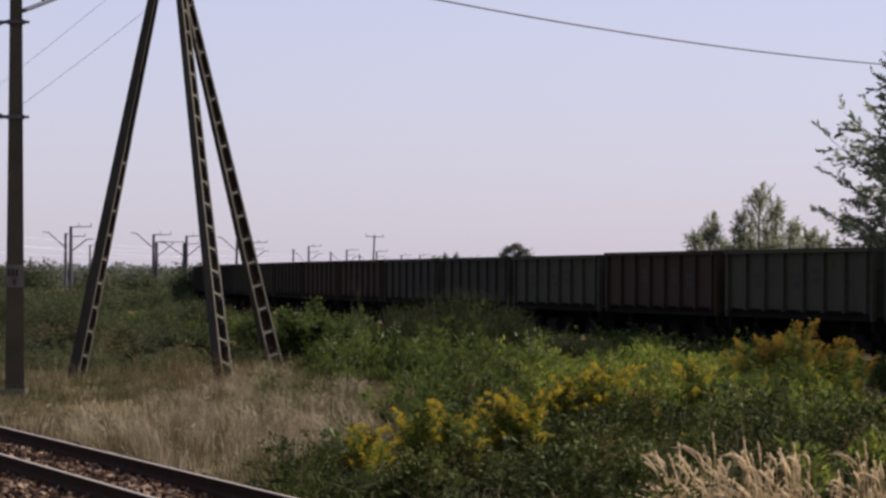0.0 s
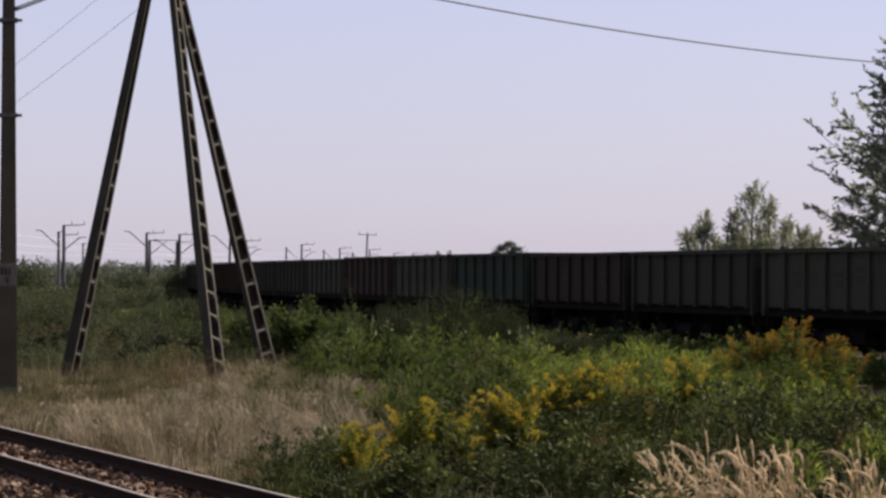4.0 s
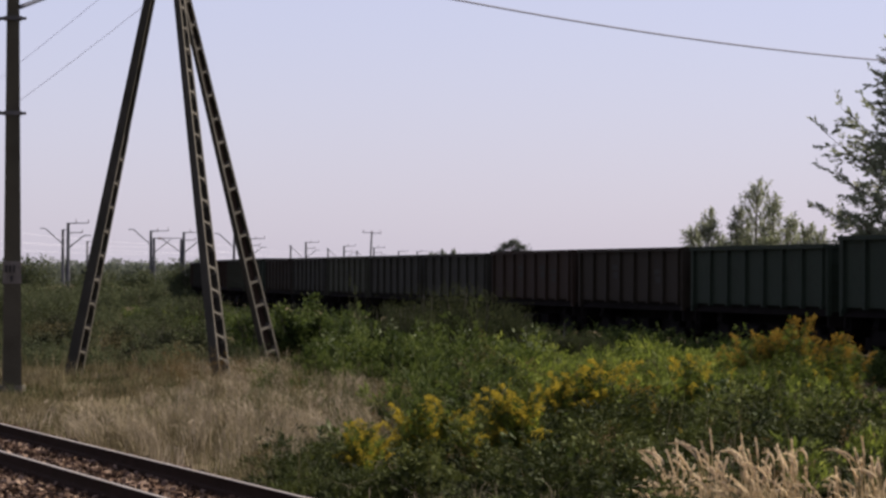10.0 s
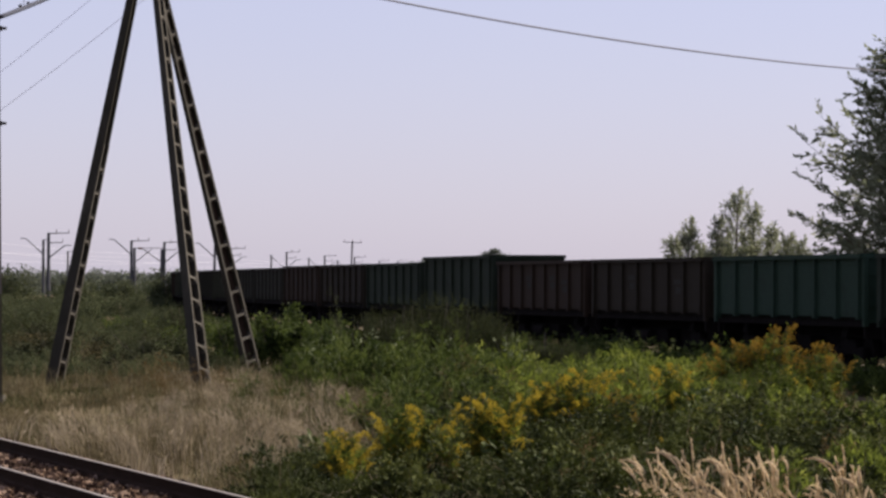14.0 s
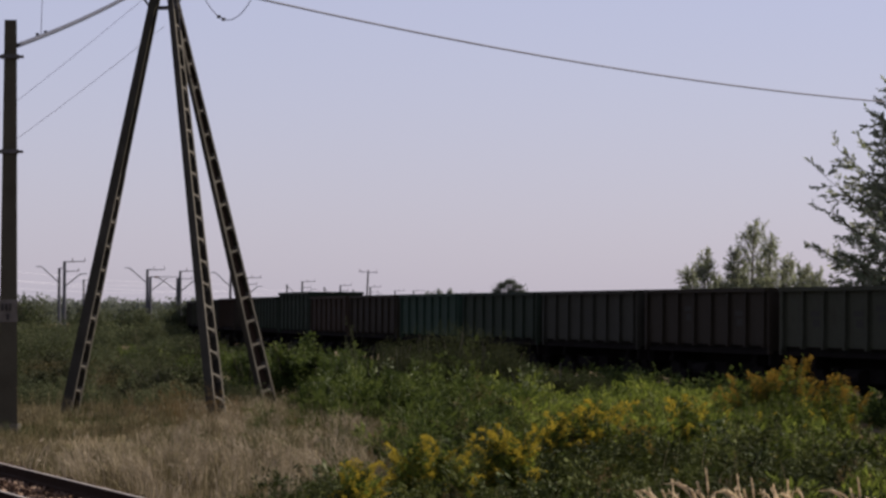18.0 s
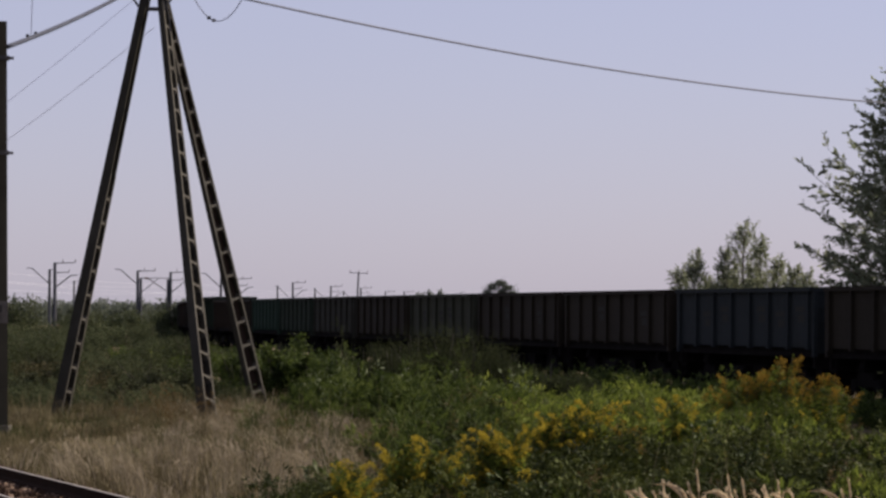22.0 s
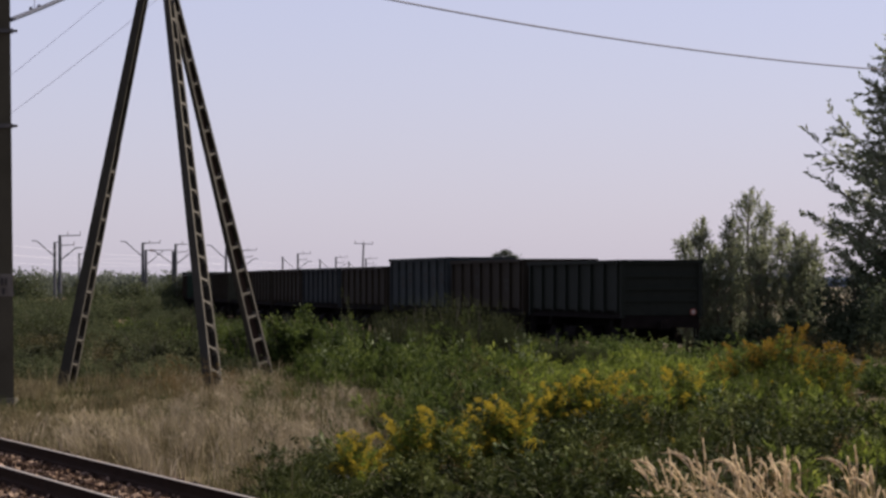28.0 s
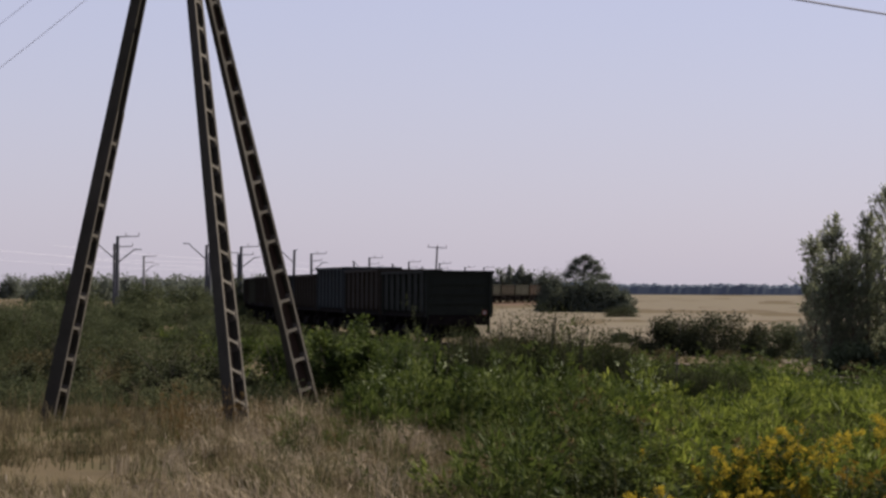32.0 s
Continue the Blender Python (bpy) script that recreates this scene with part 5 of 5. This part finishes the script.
# trees beside the line
def tree(x, y, h, w, label, seed, limbs, sprays, per, long, leaf, bare=0.06, up=0.5, reach=(0.6, 1.08), slim=0.75):
    """A leader with limbs; every limb carries sprays, twigs with narrow leaves in two ranks that point forwards."""
    rng = np.random.default_rng(seed)
    th = thing("tree", pose(x, y, gz(x, y) - 0.1), label, "tree")
    wood, br, spots_, ways = Acc(), Acc(), [], []
    top = Vector((0, 0, h))
    wood.tube([(0, 0, 0), (0.01 * h, 0, h * 0.35), (-0.005 * h, 0, h * 0.7), top * 0.97], [0.016 * h, 0.012 * h, 0.007 * h, 0.003 * h], 8)
    for i in range(limbs):
        u = bare + (0.97 - bare) * (i + rng.random()) / limbs
        a = i * 2.4 + rng.uniform(-0.4, 0.4)
        r = w / 2 * (0.08 + 1.02 * (1 - u) ** slim * min(1, 0.45 + 2.2 * u)) * rng.uniform(*reach)
        p0 = top * u
        p2 = p0 + Vector((math.cos(a) * r, math.sin(a) * r, r * up * rng.uniform(0.5, 1.5)))
        p1 = p0.lerp(p2, 0.5) - Vector((0, 0, 0.07 * r))
        br.tube([p0, p1, p2], [0.0045 * h * (1.1 - u), 0.003 * h * (1.1 - u), 0.006], 5)
        for k in range(sprays):
            t = 0.12 + 0.88 * (k + rng.random()) / sprays
            q = p0.lerp(p1, 2 * t) if t < 0.5 else p1.lerp(p2, 2 * t - 1)
            b = a + rng.normal() * 1.0
            ln = long * rng.uniform(0.5, 1.25) * (0.6 + 0.4 * min(1.0, r))
            way = Vector((math.cos(b), math.sin(b), up * rng.uniform(-0.5, 2.0))).normalized()
            tip = q + way * ln
            br.tube([q, tip], [0.009, 0.003], 3)
            for j in range(per):
                c = q.lerp(tip, (0.12 + 0.88 * (j + rng.random()) / per))
                spots_.append(c + Vector(rng.normal(size=3)) * 0.035)
                ways.append(way * 1.1 + Vector(rng.normal(size=3)) * 0.25)
    part("trunk", wood, "bark", th)
    part("branching", br, "bark", th)
    part("crown", Acc().leaves(np.array(spots_), rng.uniform(0.65, 1.35, len(spots_)) * leaf, rng, 0.4, 0.1, np.array(ways)), "leaf_tree", th)
    return th


for k, (x, y, h, w) in enumerate(((9.85, 135, 4.6, 1.9), (10.35, 134, 5.2, 2.0), (11.5, 134, 5.3, 1.7), (12.3, 134.5, 6.4, 2.6), (12.85, 133.5, 5.9, 2.0), (13.6, 134, 5.0, 1.8), (14.1, 133, 4.6, 1.9), (14.7, 133.5, 4.3, 1.9), (11.0, 136, 4.2, 1.7), (12.0, 136, 4.7, 1.7),
                                  (10.2, 133, 3.4, 2.0), (10.9, 133, 3.8, 2.3), (12.6, 133, 4.2, 2.4), (14.2, 132.5, 3.7, 2.4))):
    tree(x + 0.14, y, h, w * 0.86, "slender young grey-green poplar beside the railway", 61 + k, 40, 9, 10, 0.55, 0.12, 0.03, 1.8)
tree(19.9, 129, 13.2, 16.0, "tall leafy poplar beside the railway", 165, 320, 15, 19, 1.0, 0.23, 0.04, 0.5, (0.5, 0.96), 0.95)
# the first three stand out of view, added to cast shade on the track
for x, y, w, h in ((20.5, 99, 4.5, 5.0), (22.2, 103, 5.0, 6.0), (21.6, 94, 4.5, 5.2), (17.8, 118, 3.6, 3.6), (16.6, 121, 3.2, 3.2), (15.6, 129, 3.4, 3.3), (17.0, 127, 4.0, 4.4), (16.2, 128, 3.4, 3.6), (12.6, 131, 2.4, 1.5), (11.0, 132, 2.2, 1.3), (17.6, 125, 3.4, 3.4), (14.0, 132, 2.2, 1.8)):
    shrub(x, y, w, h, 4000, "leaf_dark", 0.175, "dark bush by the railway, some added unseen for shade", int(rng.integers(1e6)))

# the far wood along the horizon, its haze painted in as blue-green
rng = np.random.default_rng(71)
acc = Acc()
for k in range(1500):
    x = -450 + 1500 * (k + rng.random()) / 1500
    y = 3500 + rng.uniform(-90, 90)
    r, h = rng.uniform(4, 8), rng.uniform(8.5, 13) + (2 if noise.noise(Vector((x * 0.01, 0, 0))) > 0.2 else 0)
    z = gz(x, y) - 1
    ring = []
    for u, q in ((0, 0.9), (0.35, 1.0), (0.75, 0.75), (0.95, 0.3), (1.0, 0.02)):
        ring += [(x + r * q * math.cos(a) * rng.uniform(0.8, 1.2), y + r * q * math.sin(a), z + h * u) for a in np.arange(6) * math.pi / 3]
    acc.add(ring, [(j * 6 + i, j * 6 + (i + 1) % 6, j * 6 + 6 + (i + 1) % 6, j * 6 + 6 + i) for j in range(4) for i in range(6)])
xs = np.arange(-460, 1060, 4.0)
top = gz(0, 3500) + 8.5 + rng.uniform(0, 2.5, len(xs)) + np.array([1.5 * noise.noise(Vector((x * 0.02, 0, 4))) for x in xs])
for y0, y1, lo, hi in ((3395, 3400, -2 + 0 * top + gz(0, 3500), top - 1.5), (3400, 3600, top - 1.5, top)):
    v = np.stack([np.stack([xs, np.full(len(xs), y0), lo], 1), np.stack([xs, np.full(len(xs), y1), hi], 1)], 1).reshape(-1, 3)
    acc.add(v, [(2 * i, 2 * i + 2, 2 * i + 3, 2 * i + 1) for i in range(len(xs) - 1)])
tagged(new("far_woods", acc.mesh("far_woods", M["woods"])), "belt of woods on the horizon, tinted blue-green with haze", "woods", kind="stuff")


# ---- what moves ----
def motions():
    """The goods train runs along the bend, a little faster at first."""
    for w, s in train:
        rows = []
        for t in range(0, 33, 2):
            way = SPEED * t + float(np.interp(t, (0, 12, 15, 23, 28, 32), (-2.4, -0.25, 0.0, 0.45, 0.1, 0.1)))
            p, q = bend(s + way - 4.3), bend(s + way + 4.3)
            c = (p + q) / 2
            rows.append((t, pose(c.x, c.y, 0, 0, 0, math.degrees(math.atan2(q.y - p.y, q.x - p.x)))))
        walk(w, rows)


motions()
